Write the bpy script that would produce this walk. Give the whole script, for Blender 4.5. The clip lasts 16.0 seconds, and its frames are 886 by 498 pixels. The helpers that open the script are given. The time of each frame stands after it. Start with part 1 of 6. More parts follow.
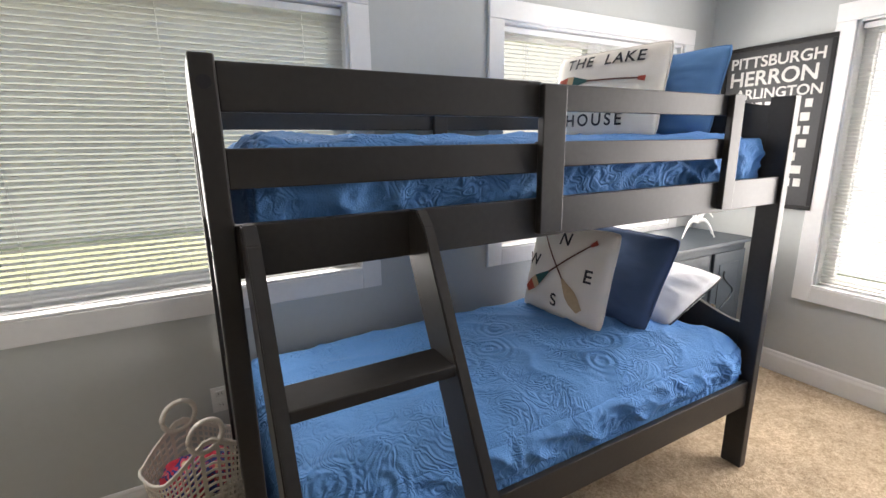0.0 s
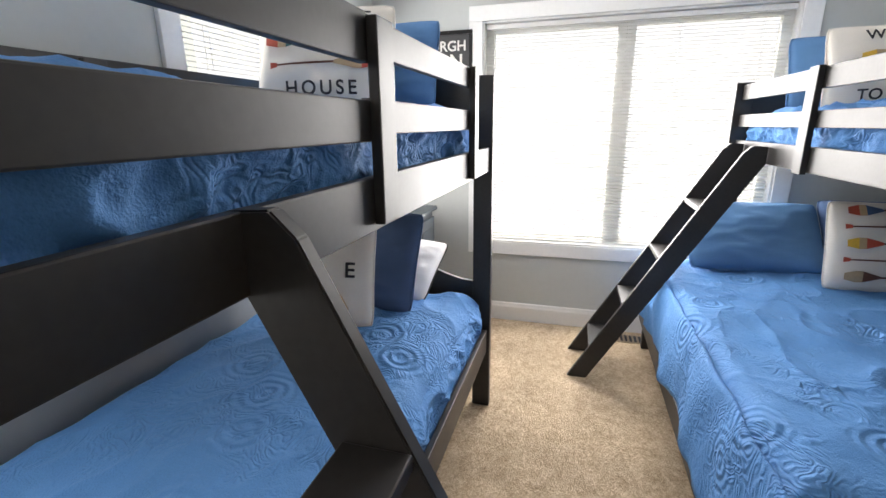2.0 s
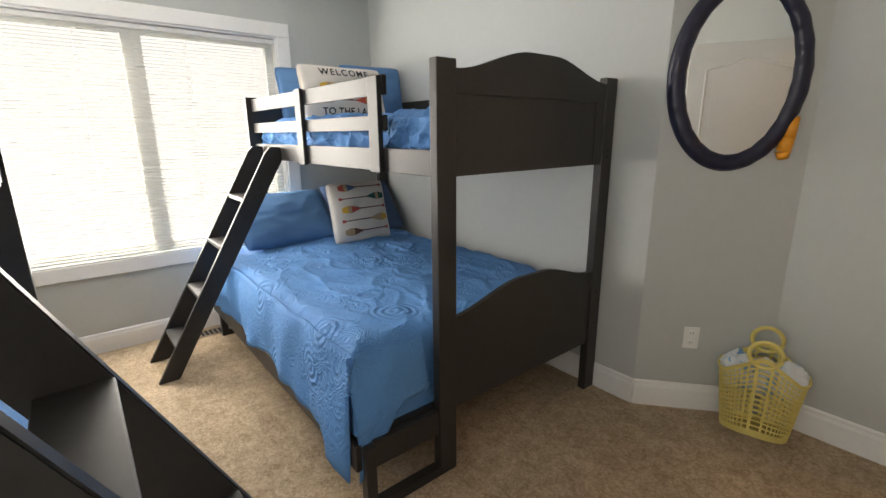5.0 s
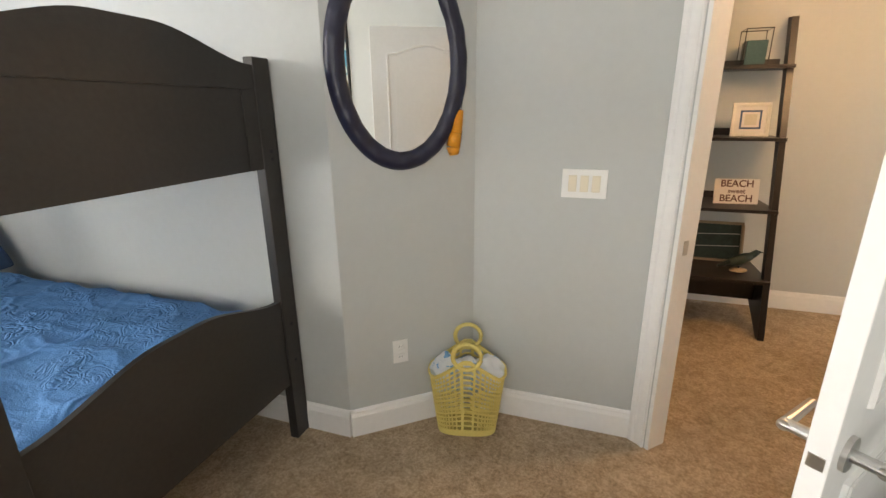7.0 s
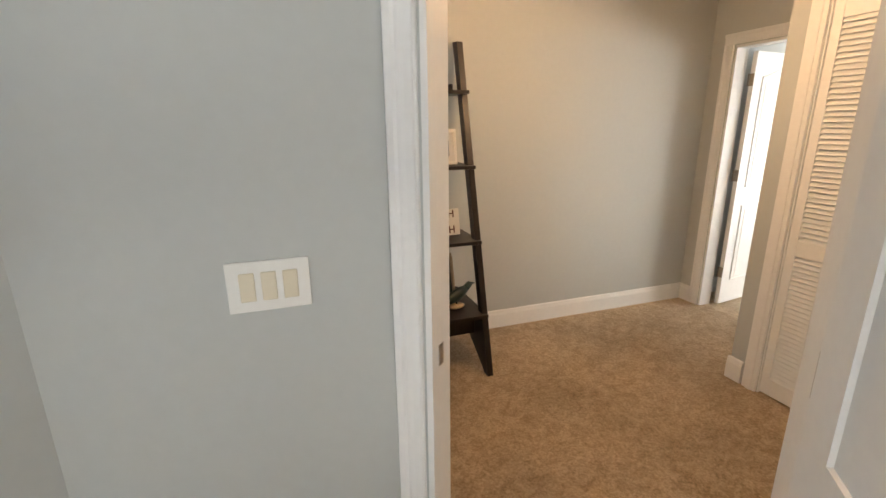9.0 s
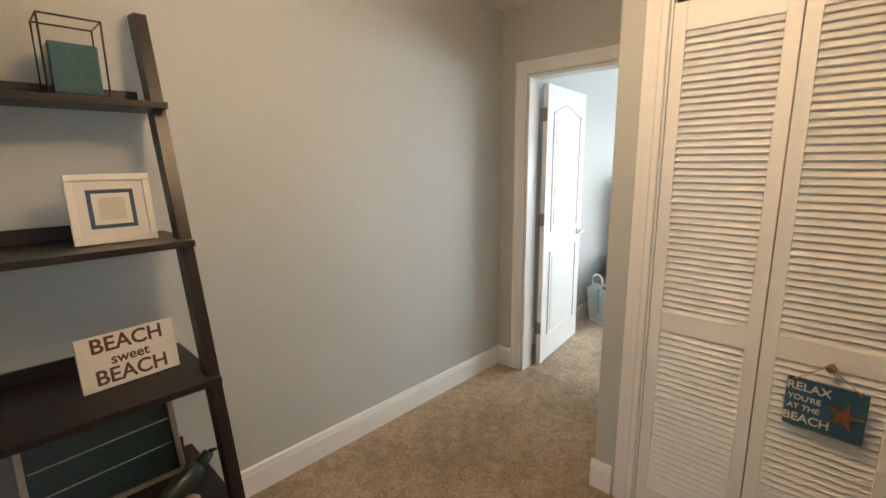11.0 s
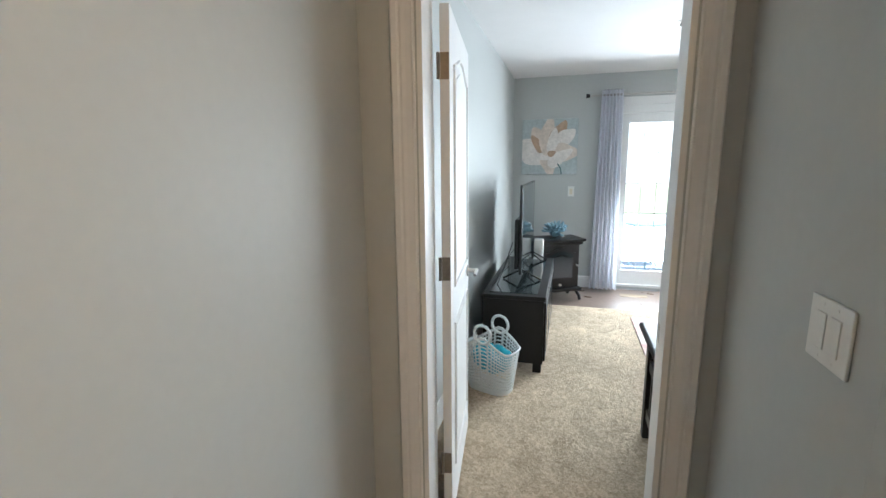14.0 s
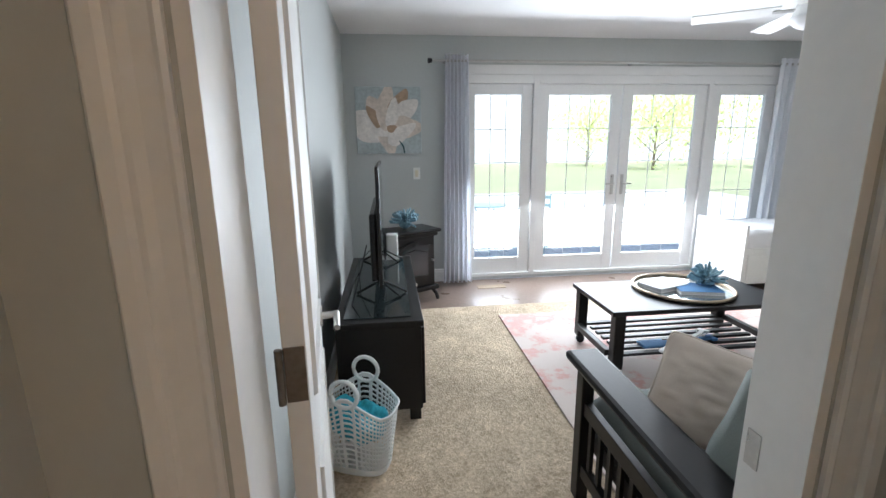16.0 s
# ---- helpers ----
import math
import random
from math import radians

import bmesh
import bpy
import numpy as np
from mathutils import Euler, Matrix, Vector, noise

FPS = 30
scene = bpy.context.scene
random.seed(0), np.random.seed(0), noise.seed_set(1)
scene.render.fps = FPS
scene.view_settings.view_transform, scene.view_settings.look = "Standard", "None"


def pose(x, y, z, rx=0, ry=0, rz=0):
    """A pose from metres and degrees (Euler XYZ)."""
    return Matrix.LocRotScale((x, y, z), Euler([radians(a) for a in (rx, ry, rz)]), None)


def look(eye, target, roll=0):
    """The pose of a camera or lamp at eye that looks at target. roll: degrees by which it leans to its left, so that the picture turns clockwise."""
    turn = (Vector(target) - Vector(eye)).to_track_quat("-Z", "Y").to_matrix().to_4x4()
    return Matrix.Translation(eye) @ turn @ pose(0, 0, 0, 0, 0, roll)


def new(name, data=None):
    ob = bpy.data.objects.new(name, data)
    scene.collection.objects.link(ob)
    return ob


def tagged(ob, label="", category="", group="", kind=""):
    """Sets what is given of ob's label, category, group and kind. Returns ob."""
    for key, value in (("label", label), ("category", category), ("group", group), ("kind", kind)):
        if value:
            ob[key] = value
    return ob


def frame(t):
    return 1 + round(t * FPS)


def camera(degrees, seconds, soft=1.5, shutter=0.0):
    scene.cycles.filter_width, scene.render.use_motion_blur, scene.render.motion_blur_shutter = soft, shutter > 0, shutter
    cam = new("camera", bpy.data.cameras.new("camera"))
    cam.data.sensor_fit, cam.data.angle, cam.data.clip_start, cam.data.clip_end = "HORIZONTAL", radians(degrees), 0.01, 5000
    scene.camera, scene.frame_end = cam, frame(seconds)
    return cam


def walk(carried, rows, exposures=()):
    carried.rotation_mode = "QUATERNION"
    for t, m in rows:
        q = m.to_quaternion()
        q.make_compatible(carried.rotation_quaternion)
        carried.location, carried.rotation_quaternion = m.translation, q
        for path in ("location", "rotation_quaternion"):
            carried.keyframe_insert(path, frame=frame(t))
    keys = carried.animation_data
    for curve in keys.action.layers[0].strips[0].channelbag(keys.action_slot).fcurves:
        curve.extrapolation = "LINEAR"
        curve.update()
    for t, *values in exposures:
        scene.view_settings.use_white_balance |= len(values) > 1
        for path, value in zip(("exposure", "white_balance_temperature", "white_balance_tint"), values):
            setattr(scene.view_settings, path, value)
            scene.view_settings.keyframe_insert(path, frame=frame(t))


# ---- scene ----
cam = camera(88.8, 16.0)
METRES, EYE, TILT, LEAN, TURN = 6.6, 1.51, 0.0, 0.0, -28.7
ROWS = [
    (0.0, 0.0, 0.0, 0.0, -0.21, -13.05, 0.89),
    (0.5, -0.0109, 0.0228, -0.0008, -7.98, -13.59, 0.85),
    (1.0, -0.021, 0.0464, -0.0024, -19.48, -14.63, 0.85),
    (1.5, -0.0317, 0.0647, -0.0072, -32.91, -15.49, 0.75),
    (2.0, -0.0438, 0.0752, -0.0078, -45.1, -15.22, 0.66),
    (2.5, -0.0592, 0.0839, -0.0057, -58.33, -14.08, 0.61),
    (3.0, -0.0774, 0.0921, -0.0058, -66.52, -13.72, 0.56),
    (5.5, -0.1049, 0.0684, -0.0153, -108.97, -15.1, 0.47),
    (6.0, -0.0926, 0.0533, -0.016, -117.21, -16.17, 0.49),
    (6.5, -0.074, 0.0272, -0.0104, -125.87, -16.97, 0.53),
    (7.0, -0.0548, -0.0031, -0.0045, -132.63, -17.07, 0.51),
    (7.5, -0.0327, -0.0293, -0.0044, -139.48, -16.89, 0.55),
    (8.0, -0.0097, -0.0558, -0.004, -149.86, -16.77, 0.52),
    (8.5, 0.0009, -0.0851, -0.0012, -160.42, -16.63, 0.55),
    (9.0, 0.0092, -0.1234, 0.0039, -170.49, -15.36, 0.55),
    (9.5, 0.0091, -0.1647, 0.0054, -180.05, -13.58, 0.7),
    (10.0, 0.0115, -0.2066, 0.0096, -188.49, -12.04, 0.61),
    (12.5, -0.0373, -0.4365, -0.0044, -207.92, -11.44, 0.5),
    (13.0, -0.0445, -0.4758, -0.0015, -214.26, -11.02, 0.52),
    (13.5, -0.0519, -0.5198, 0.0011, -220.08, -10.39, 0.52),
    (14.0, -0.0694, -0.5566, -0.0015, -225.71, -10.42, 0.54),
    (14.5, -0.1046, -0.5925, -0.0024, -230.64, -10.84, 0.65),
    (15.0, -0.1359, -0.6242, -0.0036, -236.1, -11.58, 0.7),
    (15.5, -0.1553, -0.6486, -0.0055, -242.61, -12.19, 0.69),
    (16.0, -0.1758, -0.665, -0.0086, -248.19, -12.79, 0.64),
]
walk(cam, [(t, pose(0, 0, EYE, TILT, LEAN, TURN) @ pose(METRES * x, METRES * y, METRES * z, 90 + pitch, roll, yaw)) for t, x, y, z, yaw, pitch, roll in ROWS], exposures=[(0, 1.55, 6800, 15), (1.5, 1.6, 6600, 13), (3, 1.35, 6600, 12), (5.5, 1.5, 7200, 11), (7, 2.1, 7000, 11), (8.5, 2.05, 6900, 11), (9.5, 1.75, 6400, 8), (11, 1.7, 5800, 4), (12.5, 1.55, 5300, 2), (13.5, 1.6, 5450, 3), (15.5, 1.42, 5500, 7), (16, 1.12, 5650, 8)])

# ---- world and light ----
world = bpy.data.worlds.new("sky")
scene.world = world
world.use_nodes = True
wn = world.node_tree.nodes
sky = wn.new("ShaderNodeTexSky")
sky.sky_type = "NISHITA"
sky.sun_disc = False
sky.sun_elevation, sky.sun_rotation = radians(58), radians(80)
world.node_tree.links.new(sky.outputs[0], wn["Background"].inputs[0])
wn["Background"].inputs[1].default_value = 0.12


def sun_lamp(elev, azim, strength):
    d = bpy.data.lights.new("sun", "SUN")
    d.energy, d.angle, d.color = strength, radians(0.5), (1.0, 0.95, 0.86)
    ob = new("sun", d)
    way = Vector((math.sin(azim) * math.cos(elev), math.cos(azim) * math.cos(elev), math.sin(elev)))
    ob.matrix_world = look(way * 30, (0, 0, 0))
    return ob


sun_lamp(radians(58), radians(80), 5.0)


def window_light(eye, target, w, h, watts, color):
    """Sky light that enters by one opening."""
    d = bpy.data.lights.new("window_light", "AREA")
    d.shape, d.size, d.size_y, d.energy, d.color = "RECTANGLE", w, h, watts, color
    ob = new("window_light", d)
    ob.matrix_world = look(eye, target)
    return ob


DAY = (1.0, 0.985, 0.955)
window_light((3.22, 0.32, 1.38), (0, 0.32, 1.2), 1.7, 1.4, 30, DAY)
window_light((-0.2, 2.0, 1.45), (-0.2, 0, 1.2), 1.5, 1.1, 11, DAY)
window_light((2.25, 2.0, 1.5), (2.25, 0, 1.2), 1.4, 1.1, 12, DAY)
window_light((-7.80, -1.1, 1.15), (-4, -1.1, -0.3), 2.5, 1.8, 70, DAY)


def bulb(x, y, z, watts, color, size):
    d = bpy.data.lights.new("ceiling_bulb", "POINT")
    d.energy, d.color, d.shadow_soft_size = watts, color, size
    new("ceiling_bulb", d).location = (x, y, z)


bulb(-1.75, -2.3, 2.30, 11.5, (1.0, 0.61, 0.31), 0.12)


# ---- materials ----
def mat(name, color, rough=0.6, metal=0.0, spread=0.12, scale=6.0, fine=90.0, bump=0.0, bump_scale=200.0, dist=0.002, coat=0.0, spec=0.5):
    """Principled surface with broad and fine variation of colour and gloss, and fine relief."""
    m = bpy.data.materials.new(name)
    m.use_nodes = True
    n, l = m.node_tree.nodes, m.node_tree.links
    b = n["Principled BSDF"]
    b.inputs["Roughness"].default_value, b.inputs["Metallic"].default_value = rough, metal
    b.inputs["Coat Weight"].default_value = coat
    b.inputs["Specular IOR Level"].default_value = spec
    tc = n.new("ShaderNodeTexCoord")
    n1, n2 = n.new("ShaderNodeTexNoise"), n.new("ShaderNodeTexNoise")
    n1.inputs["Scale"].default_value, n2.inputs["Scale"].default_value = scale, fine
    n1.inputs["Detail"].default_value = 4
    for k in (n1, n2):
        l.new(tc.outputs["Object"], k.inputs["Vector"])
    add = n.new("ShaderNodeMath")
    add.operation = "ADD"
    l.new(n1.outputs[0], add.inputs[0]), l.new(n2.outputs[0], add.inputs[1])
    mr = n.new("ShaderNodeMapRange")
    mr.inputs[1].default_value, mr.inputs[2].default_value = 0.6, 1.4
    mr.inputs[3].default_value, mr.inputs[4].default_value = 1 - spread, 1 + spread
    l.new(add.outputs[0], mr.inputs[0])
    mul = n.new("ShaderNodeVectorMath")
    mul.operation = "SCALE"
    mul.inputs[0].default_value = color
    l.new(mr.outputs[0], mul.inputs["Scale"])
    l.new(mul.outputs[0], b.inputs["Base Color"])
    r2 = n.new("ShaderNodeMapRange")
    r2.inputs[3].default_value, r2.inputs[4].default_value = max(rough - 0.08, 0.02), min(rough + 0.08, 1)
    l.new(n1.outputs[0], r2.inputs[0]), l.new(r2.outputs[0], b.inputs["Roughness"])
    if bump:
        n3, bp = n.new("ShaderNodeTexNoise"), n.new("ShaderNodeBump")
        n3.inputs["Scale"].default_value, n3.inputs["Detail"].default_value = bump_scale, 3
        l.new(tc.outputs["Object"], n3.inputs["Vector"])
        bp.inputs["Strength"].default_value, bp.inputs["Distance"].default_value = bump, dist
        l.new(n3.outputs[0], bp.inputs["Height"]), l.new(bp.outputs[0], b.inputs["Normal"])
    return m


def carpet_mat(name, light, dark, tuft, depth):
    """Cut pile: tufts that lean this way and that, in patches trodden darker and lighter."""
    m = mat(name, light, 0.95, spread=0.1, scale=1.3, fine=160, spec=0.12)
    n, l = m.node_tree.nodes, m.node_tree.links
    b, tc = n["Principled BSDF"], n.new("ShaderNodeTexCoord")
    v, big, mid = n.new("ShaderNodeTexNoise"), n.new("ShaderNodeTexNoise"), n.new("ShaderNodeTexNoise")
    v.inputs["Scale"].default_value, v.inputs["Detail"].default_value, v.inputs["Roughness"].default_value = tuft, 7, 0.72
    v.inputs["Distortion"].default_value = 0.6
    big.inputs["Scale"].default_value, big.inputs["Detail"].default_value = 1.7, 6
    mid.inputs["Scale"].default_value, mid.inputs["Detail"].default_value, mid.inputs["Distortion"].default_value = tuft * 0.22, 5, 1.0
    add = n.new("ShaderNodeMath")
    add.operation = "MULTIPLY_ADD"
    add.inputs[1].default_value = 0.45
    ramp = n.new("ShaderNodeValToRGB")
    ramp.color_ramp.elements[0].position, ramp.color_ramp.elements[1].position = 0.58, 0.86
    ramp.color_ramp.elements[0].color, ramp.color_ramp.elements[1].color = (*dark, 1), (*light, 1)
    worn = n.new("ShaderNodeMapRange")
    worn.inputs[1].default_value, worn.inputs[2].default_value = 0.3, 0.7
    worn.inputs[3].default_value, worn.inputs[4].default_value = 0.78, 1.14
    sc = n.new("ShaderNodeVectorMath")
    sc.operation = "SCALE"
    bp = n.new("ShaderNodeBump")
    bp.inputs["Strength"].default_value, bp.inputs["Distance"].default_value = 0.85, depth
    for k in (v, big, mid):
        l.new(tc.outputs["Object"], k.inputs["Vector"])
    l.new(mid.outputs[0], add.inputs[0]), l.new(v.outputs[0], add.inputs[2])
    l.new(add.outputs[0], ramp.inputs[0]), l.new(big.outputs[0], worn.inputs[0])
    l.new(ramp.outputs[0], sc.inputs[0]), l.new(worn.outputs[0], sc.inputs["Scale"])
    l.new(sc.outputs[0], b.inputs["Base Color"])
    l.new(add.outputs[0], bp.inputs["Height"]), l.new(bp.outputs[0], b.inputs["Normal"])
    return m


def quilt_mat(name, color, relief=0.7):
    """Matelasse cotton: stitched medallions and paisley swirls among fine stipple, all in relief."""
    m = mat(name, color, 0.75, spread=0.1, scale=5, fine=260, spec=0.25)
    n, l = m.node_tree.nodes, m.node_tree.links
    b, tc = n["Principled BSDF"], n.new("ShaderNodeTexCoord")

    def math_node(op, a, b2, c=None):
        k = n.new("ShaderNodeMath")
        k.operation = op
        for slot, value in enumerate((a, b2, c)):
            if value is None:
                continue
            if isinstance(value, (int, float)):
                k.inputs[slot].default_value = value
            else:
                l.new(value, k.inputs[slot])
        return k.outputs[0]

    def noise_node(scale, detail, dist=0.0):
        k = n.new("ShaderNodeTexNoise")
        k.inputs["Scale"].default_value, k.inputs["Detail"].default_value, k.inputs["Distortion"].default_value = scale, detail, dist
        l.new(tc.outputs["Object"], k.inputs["Vector"])
        return k.outputs[0]
    vor = n.new("ShaderNodeTexVoronoi")
    vor.inputs["Scale"].default_value = 3.2
    l.new(tc.outputs["Object"], vor.inputs["Vector"])
    dist = vor.outputs["Distance"]
    ring = math_node("SINE", math_node("MULTIPLY_ADD", dist, 62.0, math_node("MULTIPLY", noise_node(7, 1), 1.6)), 0.0)
    inside = math_node("MULTIPLY", math_node("SUBTRACT", 0.42, dist), 4.0)
    clamp = n.new("ShaderNodeClamp")
    l.new(inside, clamp.inputs[0])
    swirl = math_node("SINE", math_node("MULTIPLY", noise_node(9, 1, 2.2), 34.0), 0.0)
    patches = n.new("ShaderNodeMapRange")
    patches.inputs[1].default_value, patches.inputs[2].default_value = 0.42, 0.6
    l.new(noise_node(4, 2), patches.inputs[0])
    h = math_node("MULTIPLY", ring, math_node("MULTIPLY", clamp.outputs[0], 0.85))
    h = math_node("ADD", h, math_node("MULTIPLY", swirl, math_node("MULTIPLY", patches.outputs[0], 0.5)))
    h = math_node("MULTIPLY_ADD", noise_node(26, 3, 0.8), 0.9, h)
    h = math_node("MULTIPLY_ADD", noise_node(240, 1), 0.35, h)
    bp = n.new("ShaderNodeBump")
    bp.inputs["Strength"].default_value, bp.inputs["Distance"].default_value = relief, 0.008
    l.new(h, bp.inputs["Height"]), l.new(bp.outputs[0], b.inputs["Normal"])
    return m


def glass_mat():
    m = bpy.data.materials.new("clear_glass")
    m.use_nodes = True
    b = m.node_tree.nodes["Principled BSDF"]
    b.inputs["Roughness"].default_value, b.inputs["Transmission Weight"].default_value = 0.02, 1.0
    b.inputs["IOR"].default_value = 1.02
    return m


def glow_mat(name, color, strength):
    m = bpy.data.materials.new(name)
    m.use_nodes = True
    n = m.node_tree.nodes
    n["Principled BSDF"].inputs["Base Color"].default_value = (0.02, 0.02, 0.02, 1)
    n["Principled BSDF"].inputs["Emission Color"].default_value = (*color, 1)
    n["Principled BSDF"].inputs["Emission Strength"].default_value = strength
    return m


def blind_mat():
    m = mat("white_vinyl_slat", (0.85, 0.85, 0.83), 0.45, spread=0.03)
    n, l = m.node_tree.nodes, m.node_tree.links
    mix, tr = n.new("ShaderNodeMixShader"), n.new("ShaderNodeBsdfTranslucent")
    tr.inputs[0].default_value = (0.95, 0.95, 0.92, 1)
    mix.inputs[0].default_value = 0.08
    l.new(n["Principled BSDF"].outputs[0], mix.inputs[1]), l.new(tr.outputs[0], mix.inputs[2])
    l.new(mix.outputs[0], n["Material Output"].inputs[0])
    return m


PAINT = mat("grey_wall_paint", (0.50, 0.52, 0.51), 0.55, spread=0.025, scale=1.5, fine=30, bump=0.12, bump_scale=260, dist=0.001, spec=0.35)
CEIL = mat("white_ceiling_paint", (0.8, 0.8, 0.8), 0.8, spread=0.02, bump=0.1)
WHITE = mat("white_trim_paint", (0.8, 0.8, 0.79), 0.45, spread=0.03, scale=3, fine=40)
BEDPAINT = mat("charcoal_painted_wood", (0.027, 0.025, 0.024), 0.42, spread=0.2, scale=4, fine=60, bump=0.05, bump_scale=120, dist=0.001, spec=0.4)
BLACKWOOD = mat("black_wood", (0.010, 0.009, 0.009), 0.38, spread=0.25, scale=5, fine=60, bump=0.06, bump_scale=90, spec=0.3)
ESPRESSO = mat("espresso_wood", (0.016, 0.011, 0.010), 0.35, spread=0.25, scale=5, fine=50, bump=0.06, bump_scale=90)
CARPET = carpet_mat("tan_carpet", (0.60, 0.475, 0.34), (0.33, 0.245, 0.16), 70, 0.014)
# living room copy of the same carpet; its brighter light is in the colour
CARPET_LIT = carpet_mat("lightened_carpet", (0.72, 0.60, 0.445), (0.42, 0.33, 0.225), 48, 0.024)
QUILT = quilt_mat("blue_quilt", (0.097, 0.262, 0.57))
SHAM = mat("blue_cotton_sham", (0.095, 0.215, 0.42), 0.8, spread=0.1, scale=7, fine=300, bump=0.25, bump_scale=300, spec=0.2)
NAVY = mat("slate_blue_cotton", (0.075, 0.125, 0.24), 0.8, spread=0.1, scale=7, fine=300, bump=0.25, bump_scale=300, spec=0.2)
SHEET = mat("white_cotton", (0.75, 0.75, 0.76), 0.8, spread=0.05, scale=7, fine=300, bump=0.2, bump_scale=300, spec=0.2)
CANVAS = mat("cream_cotton_print", (0.74, 0.70, 0.64), 0.85, spread=0.06, scale=9, fine=400, bump=0.3, bump_scale=500, spec=0.15)
INK = mat("black_print", (0.015, 0.015, 0.02), 0.7)
HINGE = mat("aged_nickel", (0.30, 0.26, 0.22), 0.38, metal=1.0, spread=0.2)
STEEL = mat("brushed_nickel", (0.55, 0.54, 0.52), 0.3, metal=1.0, spread=0.1)
BRASSY = mat("bronze_metal", (0.35, 0.28, 0.2), 0.4, metal=1.0, spread=0.15)
GLASS = glass_mat()
SLAT = blind_mat()
PLASTIC = mat("white_plastic", (0.8, 0.8, 0.77), 0.35, spread=0.02)
ALMOND = mat("almond_plastic", (0.72, 0.66, 0.52), 0.35, spread=0.02)


# ---- building helpers ----
def part(name, bm, material, parent=None, label=""):
    me = bpy.data.meshes.new(name)
    bm.to_mesh(me)
    bm.free()
    me.materials.append(material)
    ob = new(name, me)
    if parent is not None:
        ob.parent = parent
    return tagged(ob, label)


def thing(name, at, label, category, rz=0.0, group="", kind=""):
    ob = new(name)
    ob.matrix_world = pose(*at, 0, 0, rz)
    ob.empty_display_size = 0.1
    return tagged(ob, label, category, group, kind)


def put_box(bm, x0, x1, y0, y1, z0, z1, bevel=0.0, m=None):
    r = bmesh.ops.create_cube(bm, size=1.0)
    t = Matrix.Translation(((x0 + x1) / 2, (y0 + y1) / 2, (z0 + z1) / 2)) @ Matrix.Diagonal((x1 - x0, y1 - y0, z1 - z0, 1))
    bmesh.ops.transform(bm, matrix=(m @ t) if m else t, verts=r["verts"])
    if bevel:
        es = list({e for v in r["verts"] for e in v.link_edges})
        bmesh.ops.bevel(bm, geom=es, offset=bevel, segments=2, affect="EDGES", profile=0.5)


def block(x0, x1, y0, y1, z0, z1, bevel=0.0, m=None):
    bm = bmesh.new()
    put_box(bm, x0, x1, y0, y1, z0, z1, bevel, m)
    return bm


def shade_smooth(ob):
    for p in ob.data.polygons:
        p.use_smooth = True
    return ob


def put_rod(bm, a, b, r0, r1=None, seg=12):
    a, b = Vector(a), Vector(b)
    d = b - a
    r = bmesh.ops.create_cone(bm, cap_ends=True, segments=seg, radius1=r0, radius2=r0 if r1 is None else r1, depth=d.length)
    q = Vector((0, 0, 1)).rotation_difference(d.normalized()).to_matrix().to_4x4()
    bmesh.ops.transform(bm, matrix=Matrix.Translation((a + b) / 2) @ q, verts=r["verts"])


def rod(a, b, r0, r1=None, seg=12):
    bm = bmesh.new()
    put_rod(bm, a, b, r0, r1, seg)
    return bm


def put_tube(bm, pts, r, seg=8, closed=False):
    pts = [Vector(p) for p in pts]
    rings, n = [], len(pts)
    for i, p in enumerate(pts):
        a = pts[i - 1] if (i or closed) else p
        b = pts[(i + 1) % n] if (i < n - 1 or closed) else p
        q = Vector((0, 0, 1)).rotation_difference((b - a).normalized())
        rings.append([bm.verts.new(p + q @ Vector((r * math.cos(2 * math.pi * k / seg), r * math.sin(2 * math.pi * k / seg), 0))) for k in range(seg)])
    for i in range(n if closed else n - 1):
        A, B = rings[i], rings[(i + 1) % n]
        for k in range(seg):
            bm.faces.new((A[k], A[(k + 1) % seg], B[(k + 1) % seg], B[k]))
    if not closed:
        bm.faces.new(rings[0][::-1]), bm.faces.new(rings[-1])


def tube(pts, r, seg=8, closed=False):
    bm = bmesh.new()
    put_tube(bm, pts, r, seg, closed)
    return bm


def prism(outline, depth, m):
    """An outline of (u, v) pairs, drawn out by depth along the third axis, then moved by m."""
    bm = bmesh.new()
    a = [bm.verts.new((u, v, 0)) for u, v in outline]
    b = [bm.verts.new((u, v, depth)) for u, v in outline]
    bm.faces.new(a[::-1]), bm.faces.new(b)
    for i in range(len(a)):
        j = (i + 1) % len(a)
        bm.faces.new((a[i], a[j], b[j], b[i]))
    bmesh.ops.transform(bm, matrix=m, verts=bm.verts)
    bmesh.ops.recalc_face_normals(bm, faces=bm.faces)
    return bm


def lettering(name, text, size, m, material, parent, align="CENTER", thick=0.0008, space=1.0):
    c = bpy.data.curves.new(name, "FONT")
    c.body, c.size, c.align_x, c.align_y, c.extrude, c.space_character = text, size, align, "CENTER", thick, space
    c.offset = size * 0.018
    tmp = bpy.data.objects.new(name, c)
    me = bpy.data.meshes.new_from_object(tmp)
    me.materials.clear()
    me.materials.append(material)
    bpy.data.objects.remove(tmp)
    ob = new(name, me)
    ob.parent = parent
    ob.matrix_local = m
    return ob


